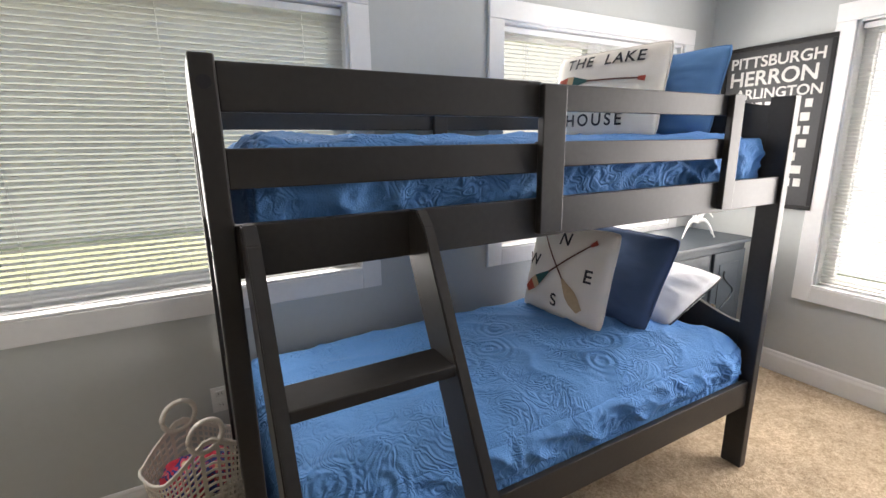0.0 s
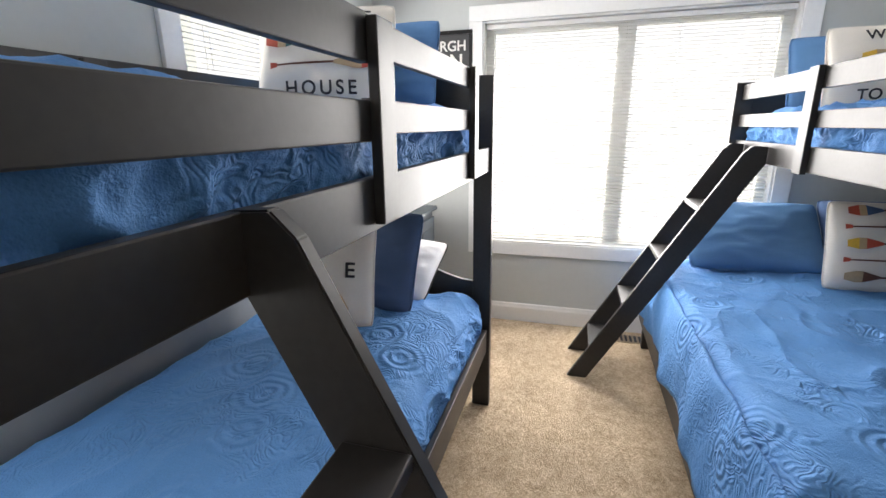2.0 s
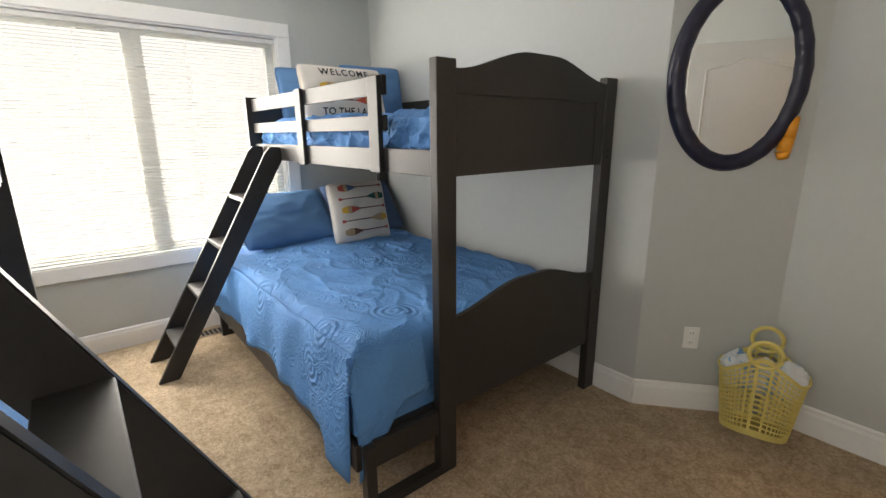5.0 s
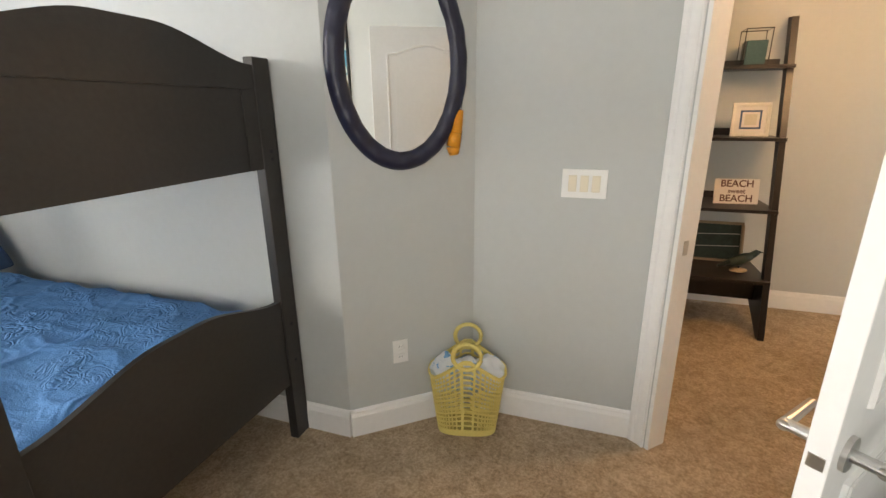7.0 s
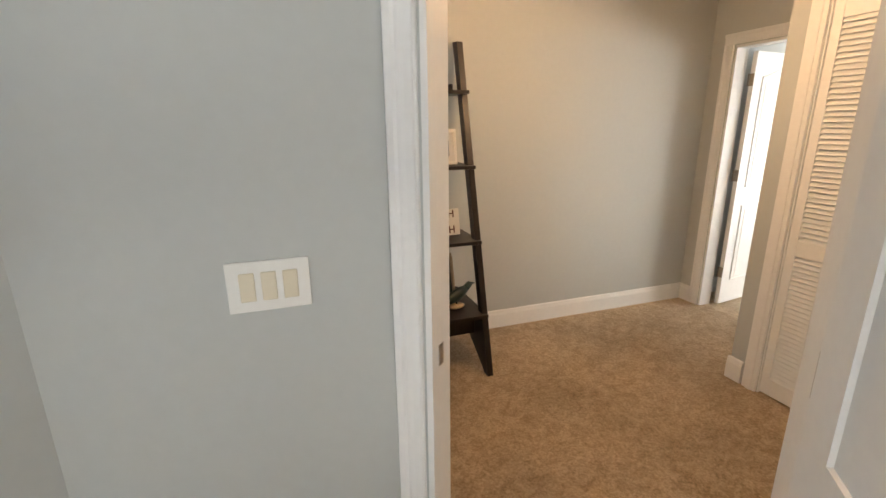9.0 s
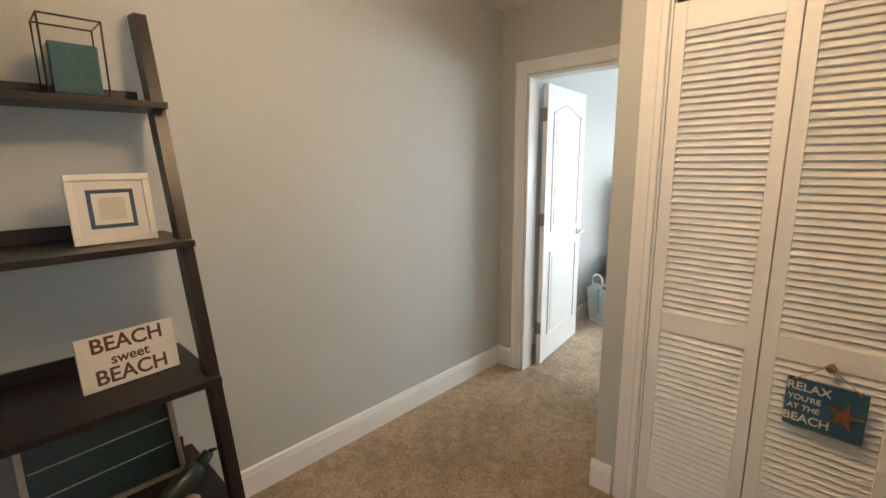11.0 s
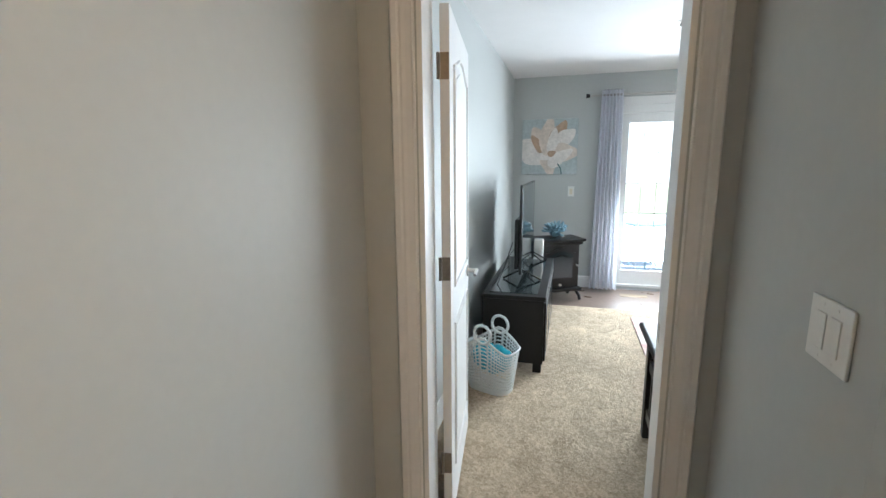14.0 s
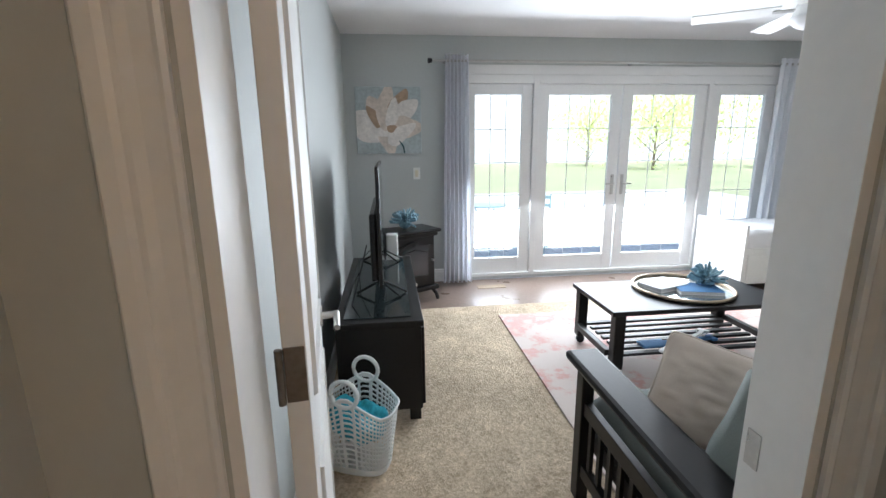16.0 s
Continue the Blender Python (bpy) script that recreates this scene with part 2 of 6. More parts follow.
def wall(name, p0, p1, thick, h, openings=(), label="painted wall", material=None):
    """A wall from p0 to p1 with its back to the right of the way; openings are (s0, s1, z0, z1)."""
    p0, p1 = Vector((*p0, 0)), Vector((*p1, 0))
    d = p1 - p0
    length = d.length
    bm = bmesh.new()
    cuts = sorted({0.0, length, *[s for o in openings for s in o[:2]]})
    for a, b in zip(cuts, cuts[1:]):
        spans = [(0.0, h)]
        for s0, s1, z0, z1 in openings:
            if s0 <= a + 1e-6 and s1 >= b - 1e-6:
                spans = [(0.0, z0), (z1, h)]
        for z0, z1 in spans:
            if z1 - z0 > 1e-4:
                put_box(bm, a, b, -thick, 0, z0, z1)
    bmesh.ops.transform(bm, matrix=Matrix.Translation(p0) @ pose(0, 0, 0, 0, 0, math.degrees(math.atan2(d.y, d.x))), verts=bm.verts)
    bmesh.ops.recalc_face_normals(bm, faces=bm.faces)
    return tagged(part(name, bm, material or PAINT), label, "wall", kind="structure")


def skirting(p0, p1, name="baseboard"):
    """White baseboard along a wall's foot, its face to the left of the way."""
    p0, p1 = Vector((*p0, 0)), Vector((*p1, 0))
    d = p1 - p0
    out = [(0.0, 0.0), (0.016, 0.0), (0.016, 0.105), (0.011, 0.122), (0.011, 0.130), (0.006, 0.138), (0.0, 0.140)]
    bm = prism(out, d.length, Matrix.Identity(4))
    rot = Matrix(((0, 0, 1, 0), (1, 0, 0, 0), (0, 1, 0, 0), (0, 0, 0, 1)))
    bmesh.ops.transform(bm, matrix=Matrix.Translation(p0) @ pose(0, 0, 0, 0, 0, math.degrees(math.atan2(d.y, d.x))) @ rot, verts=bm.verts)
    return tagged(part(name, bm, WHITE), "white painted wooden baseboard", "baseboard", kind="structure")


# ---- the shell ----
FLOOR_H, CEIL_H = 0.0, 2.52
tagged(part("floor", block(-3.69, 3.4, -4.0, 2.2, -0.1, 0.0), CARPET), "tan cut-pile carpet through bedroom and hall", "carpet", kind="structure")
tagged(part("floor_living", block(-7.05, -3.69, -4.0, 2.4, -0.1, 0.0), CARPET_LIT), "beige shaggy carpet in the living room, colour lightened for its daylight", "carpet", kind="structure")
tagged(part("ceiling", block(-8.1, 3.4, -4.0, 2.4, CEIL_H, CEIL_H + 0.1), CEIL), "white painted ceiling", "ceiling", kind="structure")

NY, EX, SY, SWY = 2.04, 3.26, -1.41, -1.81
DA, DB = Vector((-0.575, -1.81)), Vector((-1.32, -1.065))  # the slanting wall with the bedroom door
# north wall, its back to the north; it runs from east to west
WIN_N1, WIN_N2 = (-0.75, 0.665, 0.93, 2.1), (1.485, 2.945, 0.93, 2.12)
WIN_E = (-0.60, 1.235, 0.622, 2.13)
wall("wall_north", (-1.5, NY), (EX + 0.14, NY), -0.14, CEIL_H, [(w[0] + 1.5, w[1] + 1.5, w[2], w[3]) for w in (WIN_N1, WIN_N2)], "pale grey painted bedroom wall with two windows")
wall("wall_east", (EX, -1.6), (EX, NY), 0.14, CEIL_H, [(WIN_E[0] + 1.6, WIN_E[1] + 1.6, WIN_E[2], WIN_E[3])], "pale grey painted bedroom wall with a wide window")
wall("wall_bed", (0.672, SY), (EX, SY), 0.12, CEIL_H, (), "pale grey painted wall behind the bunk bed")
wall("wall_mirror", (0.19, SWY), (0.672, SY), 0.12, CEIL_H, (), "pale grey painted slanting wall")
wall("wall_switch", (DA.x, SWY), (0.19, SWY), 0.12, CEIL_H, (), "pale grey painted wall with a light switch")
wall("wall_slant", DB, DA, 0.105, CEIL_H, [(0.167, 0.967, 0, 2.06)], "pale grey painted slanting wall with a doorway")
wall("wall_west", (DB.x, NY), (DB.x, DB.y), 0.12, CEIL_H, (), "pale grey painted bedroom wall")
# hall
wall("wall_hall_south", (-8.1, -3.70), (0.4, -3.70), 0.12, CEIL_H, (), "greige painted wall of hall and living room")
wall("wall_hall_east", (0.3, -3.70), (0.3, -1.93), 0.12, CEIL_H, (), "grey painted hall wall")
wall("wall_closet", (-2.84, -0.6), (-2.84, -2.545), 0.10, CEIL_H, [(0.19, 1.76, 0, 2.12)], "grey painted wall round the closet")
wall("wall_hall_end", (-1.4, -0.6), (-2.94, -0.6), 0.1, CEIL_H, (), "grey painted hall wall")
wall("wall_return", (-2.9405, -2.545), (-3.63, -2.545), 0.0999, CEIL_H, (), "grey painted hall wall with a switch")
wall("wall_closet_back", (-3.53, -0.6), (-3.53, -2.44), 0.09, CEIL_H, (), "plain closet wall")
wall("wall_door", (-3.63, 2.3), (-3.63, -3.70), 0.12, CEIL_H, [(4.985, 5.795, 0, 2.09)], "grey painted wall with the living room doorway")
# living room
WX = -7.9
wall("wall_living_west", (WX, 2.3), (WX, -3.70), 0.16, CEIL_H, [(1.2, 4.85, 0.03, 2.16)], "grey-green painted wall with french doors")
wall("wall_living_north", (-3.63, 2.3), (-8.06, 2.3), 0.12, CEIL_H, (), "grey painted living room wall")


# ---- bunk beds ----
def soft(name, bm, material, parent):
    """A cloth part: smooth, with sides that bulge and crease a little."""
    for v in bm.verts:
        p = v.co
        v.co = p + Vector((0, noise.noise((p.x * 6, p.z * 5, 2.0)) * 0.012, 0))
    return shade_smooth(part(name, bm, material, parent))


def slab(x0, x1, y0, y1, z0, z1, r=0.05, seed=0, sag=0.012, n=(110, 60), creases=0.0):
    """A soft covered mattress: rounded edges, a softly wavy top."""
    bm = bmesh.new()
    nu, nv = n
    hx, hy = (x1 - x0) / 2, (y1 - y0) / 2
    top, bot = [], []
    for i in range(nu + 1):
        ra, rb = [], []
        for j in range(nv + 1):
            u, v = x0 + (x1 - x0) * i / nu, y0 + (y1 - y0) * j / nv
            e = min(min(u - x0, x1 - u), min(v - y0, y1 - v))
            f = 1 - math.sqrt(max(0, 1 - max(0, 1 - e / r) ** 2)) if e < r else 0
            w = noise.noise((u * 2.1, v * 2.1, seed)) * sag + noise.noise((u * 7, v * 7, seed + 3)) * sag * 0.5
            w += (1 - abs(noise.noise((u * 4 + v * 1.5, v * 5, seed + 7)))) ** 6 * sag * 0.55
            if creases:
                # packing folds along and across, and short slanting wrinkles between them
                k = noise.noise((u * 3, v * 3, seed + 11)) + 0.45
                du, dv = (u - x0 - 0.31) % 0.52 - 0.26, (v - y0 - 0.2) % 0.47 - 0.235
                w += creases * max(0.0, k) * (math.exp(-(du / 0.016) ** 2) + math.exp(-(dv / 0.016) ** 2))
                w += creases * 0.55 * max(0.0, (1 - abs(noise.noise((u * 2 + v * 3, v * 7 - u * 2, seed + 15)))) ** 9 - 0.25)
            ra.append(bm.verts.new((u, v, z1 - r * f + w)))
            rb.append(bm.verts.new((u, v, z0)))
        top.append(ra), bot.append(rb)
    for i in range(nu):
        for j in range(nv):
            bm.faces.new((top[i][j], top[i + 1][j], top[i + 1][j + 1], top[i][j + 1]))
    def side(pairs):
        for (a, b), (c, d) in zip(pairs, pairs[1:]):
            bm.faces.new((a, b, d, c))
    side([(bot[i][0], top[i][0]) for i in range(nu, -1, -1)])
    side([(bot[i][nv], top[i][nv]) for i in range(nu + 1)])
    side([(bot[0][j], top[0][j]) for j in range(nv + 1)])
    side([(bot[nu][j], top[nu][j]) for j in range(nv, -1, -1)])
    bmesh.ops.recalc_face_normals(bm, faces=bm.faces)
    return bm


def tucked_side(x0, x1, y, z0, z1, amp, seed, n=(240, 24)):
    """The front edge of a quilt tucked behind a rail: puffed, with slanting ridges and pleats."""
    bm = bmesh.new()
    g = []
    for i in range(n[0] + 1):
        u = x0 + (x1 - x0) * i / n[0]
        row = []
        for j in range(n[1] + 1):
            f = j / n[1]
            z = z1 + (z0 - z1) * f
            round_off = math.sin(math.pi * f) ** 0.5
            ridge = (1 - abs(noise.noise((u * 5 + z * 6, z * 7, seed)))) ** 3 - 0.45
            pleat = (1 - abs(noise.noise((u * 13 - z * 12, z * 16 + u * 3, seed + 4)))) ** 3 - 0.45
            row.append(bm.verts.new((u + 0.012 * noise.noise((u * 9, z * 9, seed + 8)), y + 0.03 - round_off * (0.03 + amp * ridge + amp * 0.55 * pleat), z)))
        g.append(row)
    for i in range(n[0]):
        for j in range(n[1]):
            bm.faces.new((g[i][j], g[i][j + 1], g[i + 1][j + 1], g[i + 1][j]))
    bmesh.ops.recalc_face_normals(bm, faces=bm.faces)
    bmesh.ops.solidify(bm, geom=bm.faces[:], thickness=0.006)
    return bm


def drape(x0, x1, y, z0f, z1, out=0.03, seed=0, n=(70, 14), flip=1):
    """A hanging edge of a bedspread along x, with folds and an uneven hem."""
    bm = bmesh.new()
    g = []
    for i in range(n[0] + 1):
        u = x0 + (x1 - x0) * i / n[0]
        z0 = z0f(u) + noise.noise((u * 3, seed, 5)) * 0.02
        row = []
        for j in range(n[1] + 1):
            f = j / n[1]
            fold = noise.noise((u * 5.0, seed, f * 0.8)) * 0.045 * f + noise.noise((u * 13, seed, f * 1.5)) * 0.014 * f
            row.append(bm.verts.new((u, y + flip * (out * (1 - (1 - f) ** 3) + fold), z1 + (z0 - z1) * f)))
        g.append(row)
    for i in range(n[0]):
        for j in range(n[1]):
            bm.faces.new((g[i][j], g[i + 1][j], g[i + 1][j + 1], g[i][j + 1]))
    bmesh.ops.recalc_face_normals(bm, faces=bm.faces)
    bmesh.ops.solidify(bm, geom=bm.faces[:], thickness=0.008)
    return bm


def end_panel(root, x, y0, y1, face, high=True):
    """One end of a bunk bed: two posts, an arched upper panel and an arched lower panel. face: -1 or 1, the side with the raised frame."""
    for a, b in ((y0, y0 + 0.09), (y1 - 0.09, y1)):
        part("post", block(x - 0.022, x + 0.022, a, b, 0.0, 1.675, 0.004), BEDPAINT, root)
    a, b = y0 + 0.088, y1 - 0.088
    n = 24
    def arch(lo, base, rise):
        pts = [(a, lo), (b, lo)]
        for i in range(n + 1):
            f = i / n
            s = min(1, max(0, (0.5 - abs(f - 0.5)) / 0.42))
            pts.append((b + (a - b) * f, base + rise * (s * s * (3 - 2 * s))))
        return pts
    m = Matrix(((0, 0, 1, x - 0.011), (1, 0, 0, 0), (0, 1, 0, 0), (0, 0, 0, 1)))
    up = part("upper_panel", prism(arch(1.265, 1.645, 0.088), 0.022, m), BEDPAINT, root)
    # raised frame round the upper panel
    m2 = Matrix(((0, 0, 1, x + (0.011 if face > 0 else -0.017)), (1, 0, 0, 0), (0, 1, 0, 0), (0, 0, 0, 1)))
    top = arch(1.56, 1.645, 0.088)
    part("panel_top_rail", prism(top, 0.006, m2), BEDPAINT, up)
    for p, q in ((a, a + 0.07), (b - 0.07, b)):
        part("panel_stile", block(x + (0.011 if face > 0 else -0.0165), x + (0.0165 if face > 0 else -0.011), p, q, 1.265, 1.56, 0.001), BEDPAINT, up)
    part("lower_panel", prism(arch(0.29, 0.70, 0.085), 0.022, m), BEDPAINT, root)
    for py in (y0 + 0.045,):
        for z in (1.30, 1.33, 0.40, 0.58):
            part("bolt_head", rod((x + face * 0.022, py, z), (x + face * 0.0245, py, z), 0.008, seg=10), INK, root)


def ladder(root, x0, x1, foot_y, top_y, top_z, rungs):
    L = Vector((0, top_y - foot_y, top_z))
    for x in (x0, x1):
        out = [(foot_y - 0.055, 0.0), (foot_y + 0.055, 0.0), (top_y + 0.03, top_z - 0.08), (top_y + 0.03, top_z), (top_y - 0.035, top_z + 0.004), (top_y - 0.07, top_z - 0.03)]
        if top_y < foot_y:
            out = [(foot_y + 0.055, 0.0), (foot_y - 0.055, 0.0), (top_y - 0.03, top_z - 0.08), (top_y - 0.03, top_z), (top_y + 0.035, top_z + 0.004), (top_y + 0.07, top_z - 0.03)]
        m = Matrix(((0, 0, 1, x - 0.014), (1, 0, 0, 0), (0, 1, 0, 0), (0, 0, 0, 1)))
        bm = prism(out, 0.028, m)
        bmesh.ops.bevel(bm, geom=bm.edges[:], offset=0.003, segments=2, affect="EDGES")
        part("ladder_rail", bm, BEDPAINT, root)
    for z in rungs:
        c = L * (z / top_z)
        part("rung", block(x0 + 0.014, x1 - 0.014, foot_y + c.y - 0.05, foot_y + c.y + 0.05, c.z - 0.013, c.z + 0.013, 0.003), BEDPAINT, root)


# twin over twin
bed1 = thing("bunk_bed", (0, 0, 0), "charcoal painted twin bunk bed with guard rails and ladder", "bunk bed")
end_panel(bed1, 0.04, 0.95, 2.0, -1)
end_panel(bed1, 2.115, 0.95, 2.0, 1)
X0, X1, FY = 0.062, 2.093, 0.965
part("side_rail", block(X0, X1, FY, FY + 0.024, 1.25, 1.36, 0.003), BEDPAINT, bed1)
part("guard_rail", block(X0, 0.83, FY, FY + 0.022, 1.575, 1.665, 0.003), BEDPAINT, bed1)
part("guard_rail", block(X0, 0.83, FY, FY + 0.022, 1.43, 1.508, 0.003), BEDPAINT, bed1)
part("guard_rail", block(0.83, 1.735, FY, FY + 0.022, 1.592, 1.662, 0.003), BEDPAINT, bed1)
part("guard_rail", block(0.83, 1.735, FY, FY + 0.022, 1.443, 1.513, 0.003), BEDPAINT, bed1)
part("guard_post", block(0.82, 0.90, FY - 0.024, FY - 0.001, 1.264, 1.657, 0.003), BEDPAINT, bed1)
part("guard_post", block(1.67, 1.735, FY - 0.024, FY - 0.001, 1.262, 1.662, 0.003), BEDPAINT, bed1)
for z0, z1 in ((1.25, 1.36), (1.43, 1.51), (1.575, 1.665)):
    part("back_rail", block(X0, X1, 1.965, 1.987, z0, z1, 0.003), BEDPAINT, bed1)
part("back_post", block(1.03, 1.10, 1.942, 1.964, 1.252, 1.66, 0.003), BEDPAINT, bed1)
part("lower_rail", block(X0, X1, FY, FY + 0.024, 0.32, 0.445, 0.003), BEDPAINT, bed1)
part("lower_rail", block(X0, X1, 1.965, 1.987, 0.32, 0.445, 0.003), BEDPAINT, bed1)
ladder(bed1, 0.085, 0.452, 0.27, 0.96, 1.36, (0.15, 0.45, 0.75, 1.045))
part("bolt_hole", rod((0.04, 0.9505, 1.625), (0.04, 0.9485, 1.625), 0.013, seg=16), INK, bed1)
for z in (0.33, 1.26):
    part("bed_base", block(X0, X1, FY + 0.025, 1.964, z, z + 0.02), BEDPAINT, bed1)

up1 = thing("upper_mattress", (0, 0, 0), "twin mattress under a blue quilt on the upper bunk", "mattress")
soft("quilt", slab(0.10, 2.07, 1.045, 1.955, 1.285, 1.525, 0.08, 1, 0.026, (180, 90), 0.006), QUILT, up1)
soft("quilt_edge", tucked_side(0.11, 2.06, 1.018, 1.29, 1.515, 0.034, 3), QUILT, up1)
low1 = thing("lower_mattress", (0, 0, 0), "twin mattress under a blue quilt on the lower bunk", "mattress")
soft("quilt", slab(0.09, 2.075, 0.995, 1.955, 0.352, 0.665, 0.12, 2, 0.024, (180, 90), 0.005), QUILT, low1)
soft("quilt_edge", tucked_side(0.12, 2.06, 0.985, 0.451, 0.60, 0.030, 9), QUILT, low1)

# twin over full
bed2 = thing("bunk_bed", (0, 0, 0), "charcoal painted bunk bed, twin over full, with ladder", "bunk bed")
end_panel(bed2, 0.925, -1.40, -0.265, -1)
end_panel(bed2, 3.06, -1.40, -0.265, 1)
X0, X1, FY = 0.947, 3.038, -0.30
part("side_rail", block(X0, X1, FY - 0.022, FY, 1.262, 1.362, 0.003), BEDPAINT, bed2)
part("guard_rail", block(1.31, X1, FY - 0.022, FY, 1.58, 1.66, 0.003), BEDPAINT, bed2)
part("guard_rail", block(1.31, X1, FY - 0.022, FY, 1.435, 1.50, 0.003), BEDPAINT, bed2)
part("guard_post", block(1.315, 1.397, FY + 0.001, FY + 0.024, 1.258, 1.656, 0.003), BEDPAINT, bed2)
part("guard_post", block(2.12, 2.20, FY + 0.001, FY + 0.024, 1.255, 1.664, 0.003), BEDPAINT, bed2)
for z0, z1 in ((1.262, 1.362), (1.435, 1.50), (1.58, 1.66)):
    part("back_rail", block(X0, X1, -1.385, -1.363, z0, z1, 0.003), BEDPAINT, bed2)
part("lower_rail", block(0.93, 3.05, 0.085, 0.11, 0.20, 0.31, 0.003), BEDPAINT, bed2)
part("lower_rail", block(X0, X1, -1.385, -1.361, 0.30, 0.42, 0.003), BEDPAINT, bed2)
for x in (0.925, 3.02):
    part("front_leg", block(x - 0.022, x + 0.022, 0.04, 0.084, 0.0, 0.30, 0.003), BEDPAINT, bed2)
    part("floor_runner", block(x - 0.022, x + 0.022, -0.264, 0.04, 0.0, 0.045, 0.003), BEDPAINT, bed2)
    part("end_rail", block(x - 0.014, x + 0.014, -0.264, 0.04, 0.20, 0.31, 0.003), BEDPAINT, bed2)
ladder(bed2, 2.535, 2.88, 0.50, -0.265, 1.345, (0.19, 0.47, 0.75, 1.03))
part("bed_base", block(X0, X1, FY - 0.34 - 0.7, FY - 0.023, 1.268, 1.285), BEDPAINT, bed2)
part("bed_base", block(X0, X1, -1.36, 0.08, 0.30, 0.32), BEDPAINT, bed2)
up2 = thing("upper_mattress", (0, 0, 0), "twin mattress under a crumpled blue quilt on the upper bunk", "mattress")
edge = tucked_side(0.97, 3.01, 0.352, 1.295, 1.49, 0.032, 12)
bmesh.ops.transform(edge, matrix=Matrix.Diagonal((1, -1, 1, 1)), verts=edge.verts)
bmesh.ops.reverse_faces(edge, faces=edge.faces)
soft("quilt_edge", edge, QUILT, up2)
soft("quilt", slab(0.96, 3.02, -1.355, -0.375, 1.29, 1.50, 0.08, 5, 0.045, (180, 90), 0.009), QUILT, up2)
low2 = thing("lower_mattress", (0, 0, 0), "full mattress under a blue bedspread that hangs over the side", "mattress")
soft("quilt", slab(0.97, 3.02, -1.35, 0.09, 0.322, 0.655, 0.12, 6, 0.02, (230, 160), 0.008), QUILT, low2)
soft("bedspread_side", drape(0.965, 3.0, 0.075, lambda u: 0.30 - 0.16 * max(0, 1 - (u - 0.965) / 0.55), 0.64, 0.05, 3), QUILT, low2)
soft("bedspread_end", (lambda bm: (bmesh.ops.transform(bm, matrix=pose(0.985, 0, 0, 0, 0, 90), verts=bm.verts), bm)[1])(drape(-0.24, 0.10, 0.0, lambda u: 0.42 - 0.28 * max(0, (u + 0.1) / 0.2), 0.64, 0.05, 8, (24, 14))), QUILT, low2)


# ---- openings ----
def window(name, at, rz, w, h, label, lights=1):
    """A window in a wall: local x along the wall, y outwards, z up from the foot of the opening."""
    root = thing(name, at, label, "window", rz, kind="structure")
    c = 0.095
    part("casing", block(-c, 0.0, -0.02, 0.0, -c, h, 0.004), WHITE, root)
    part("casing", block(w, w + c, -0.02, 0.0, -c, h, 0.004), WHITE, root)
    part("casing", block(-c, w + c, -0.022, 0.0, h, h + c, 0.004), WHITE, root)
    part("casing", block(0.0, w, -0.02, 0.0, -c, -0.001, 0.004), WHITE, root)
    part("window_sill", block(0.0, w, -0.018, 0.06, -0.0009, 0.012, 0.004), WHITE, root)
    for a, b in ((0.0, 0.012), (w - 0.012, w)):
        part("jamb", block(a, b, 0.0, 0.139, 0.013, h, 0.001), WHITE, root)
    part("head_jamb", block(0.013, w - 0.013, 0.0, 0.139, h - 0.012, h, 0.001), WHITE, root)
    step = (w - 0.024) / lights
    for k in range(lights):
        a, b = 0.012 + k * step, 0.012 + (k + 1) * step
        fr = part("window_frame", block(a, a + 0.055, 0.075, 0.12, 0.013, h - 0.013, 0.003), WHITE, root)
        part("sash_stile", block(b - 0.055, b, 0.075, 0.12, 0.013, h - 0.013, 0.003), WHITE, fr)
        part("sash_rail", block(a + 0.055, b - 0.055, 0.077, 0.118, 0.013, 0.07, 0.003), WHITE, fr)
        part("sash_rail", block(a + 0.055, b - 0.055, 0.077, 0.118, h - 0.07, h - 0.013, 0.003), WHITE, fr)
        p = part("pane", block(a + 0.05, b - 0.05, 0.094, 0.098, 0.06, h - 0.06), GLASS, root)
        p.visible_shadow = False
    return root


def blind(at, rz, w, h, tilt, cords, label):
    """A one-inch mini blind, fully lowered."""
    root = thing("window_blind", at, label, "blind", rz)
    part("head_rail", block(0.0, w, -0.014, 0.018, h - 0.03, h, 0.003), WHITE, root)
    part("bottom_rail", block(0.0, w, -0.012, 0.012, 0.0, 0.012, 0.003), WHITE, root)
    bm = bmesh.new()
    a = radians(tilt)
    prof = [(-0.0125, 0.0), (-0.006, 0.0016), (0.0, 0.0022), (0.006, 0.0016), (0.0125, 0.0)]
    prof = [(y * math.cos(a) - z * math.sin(a), y * math.sin(a) + z * math.cos(a)) for y, z in prof]
    A = [bm.verts.new((0.002, y, z)) for y, z in prof]
    B = [bm.verts.new((w - 0.002, y, z)) for y, z in prof]
    for i in range(4):
        bm.faces.new((A[i], A[i + 1], B[i + 1], B[i]))
    bmesh.ops.solidify(bm, geom=bm.faces[:], thickness=0.0006)
    z, first = 0.03, None
    while z < h - 0.035:
        if first is None:
            first = part("slat", bm, SLAT, root)
            first.location.z = z
        else:
            o = new("slat", first.data)
            o.parent, o.location = root, (0, 0, z)
        z += 0.0213
    for x in cords:
        for y in (-0.0135, 0.0135):
            part("ladder_cord", rod((x, y, 0.01), (x, y, h - 0.02), 0.0011, seg=6), WHITE, root)
    return root


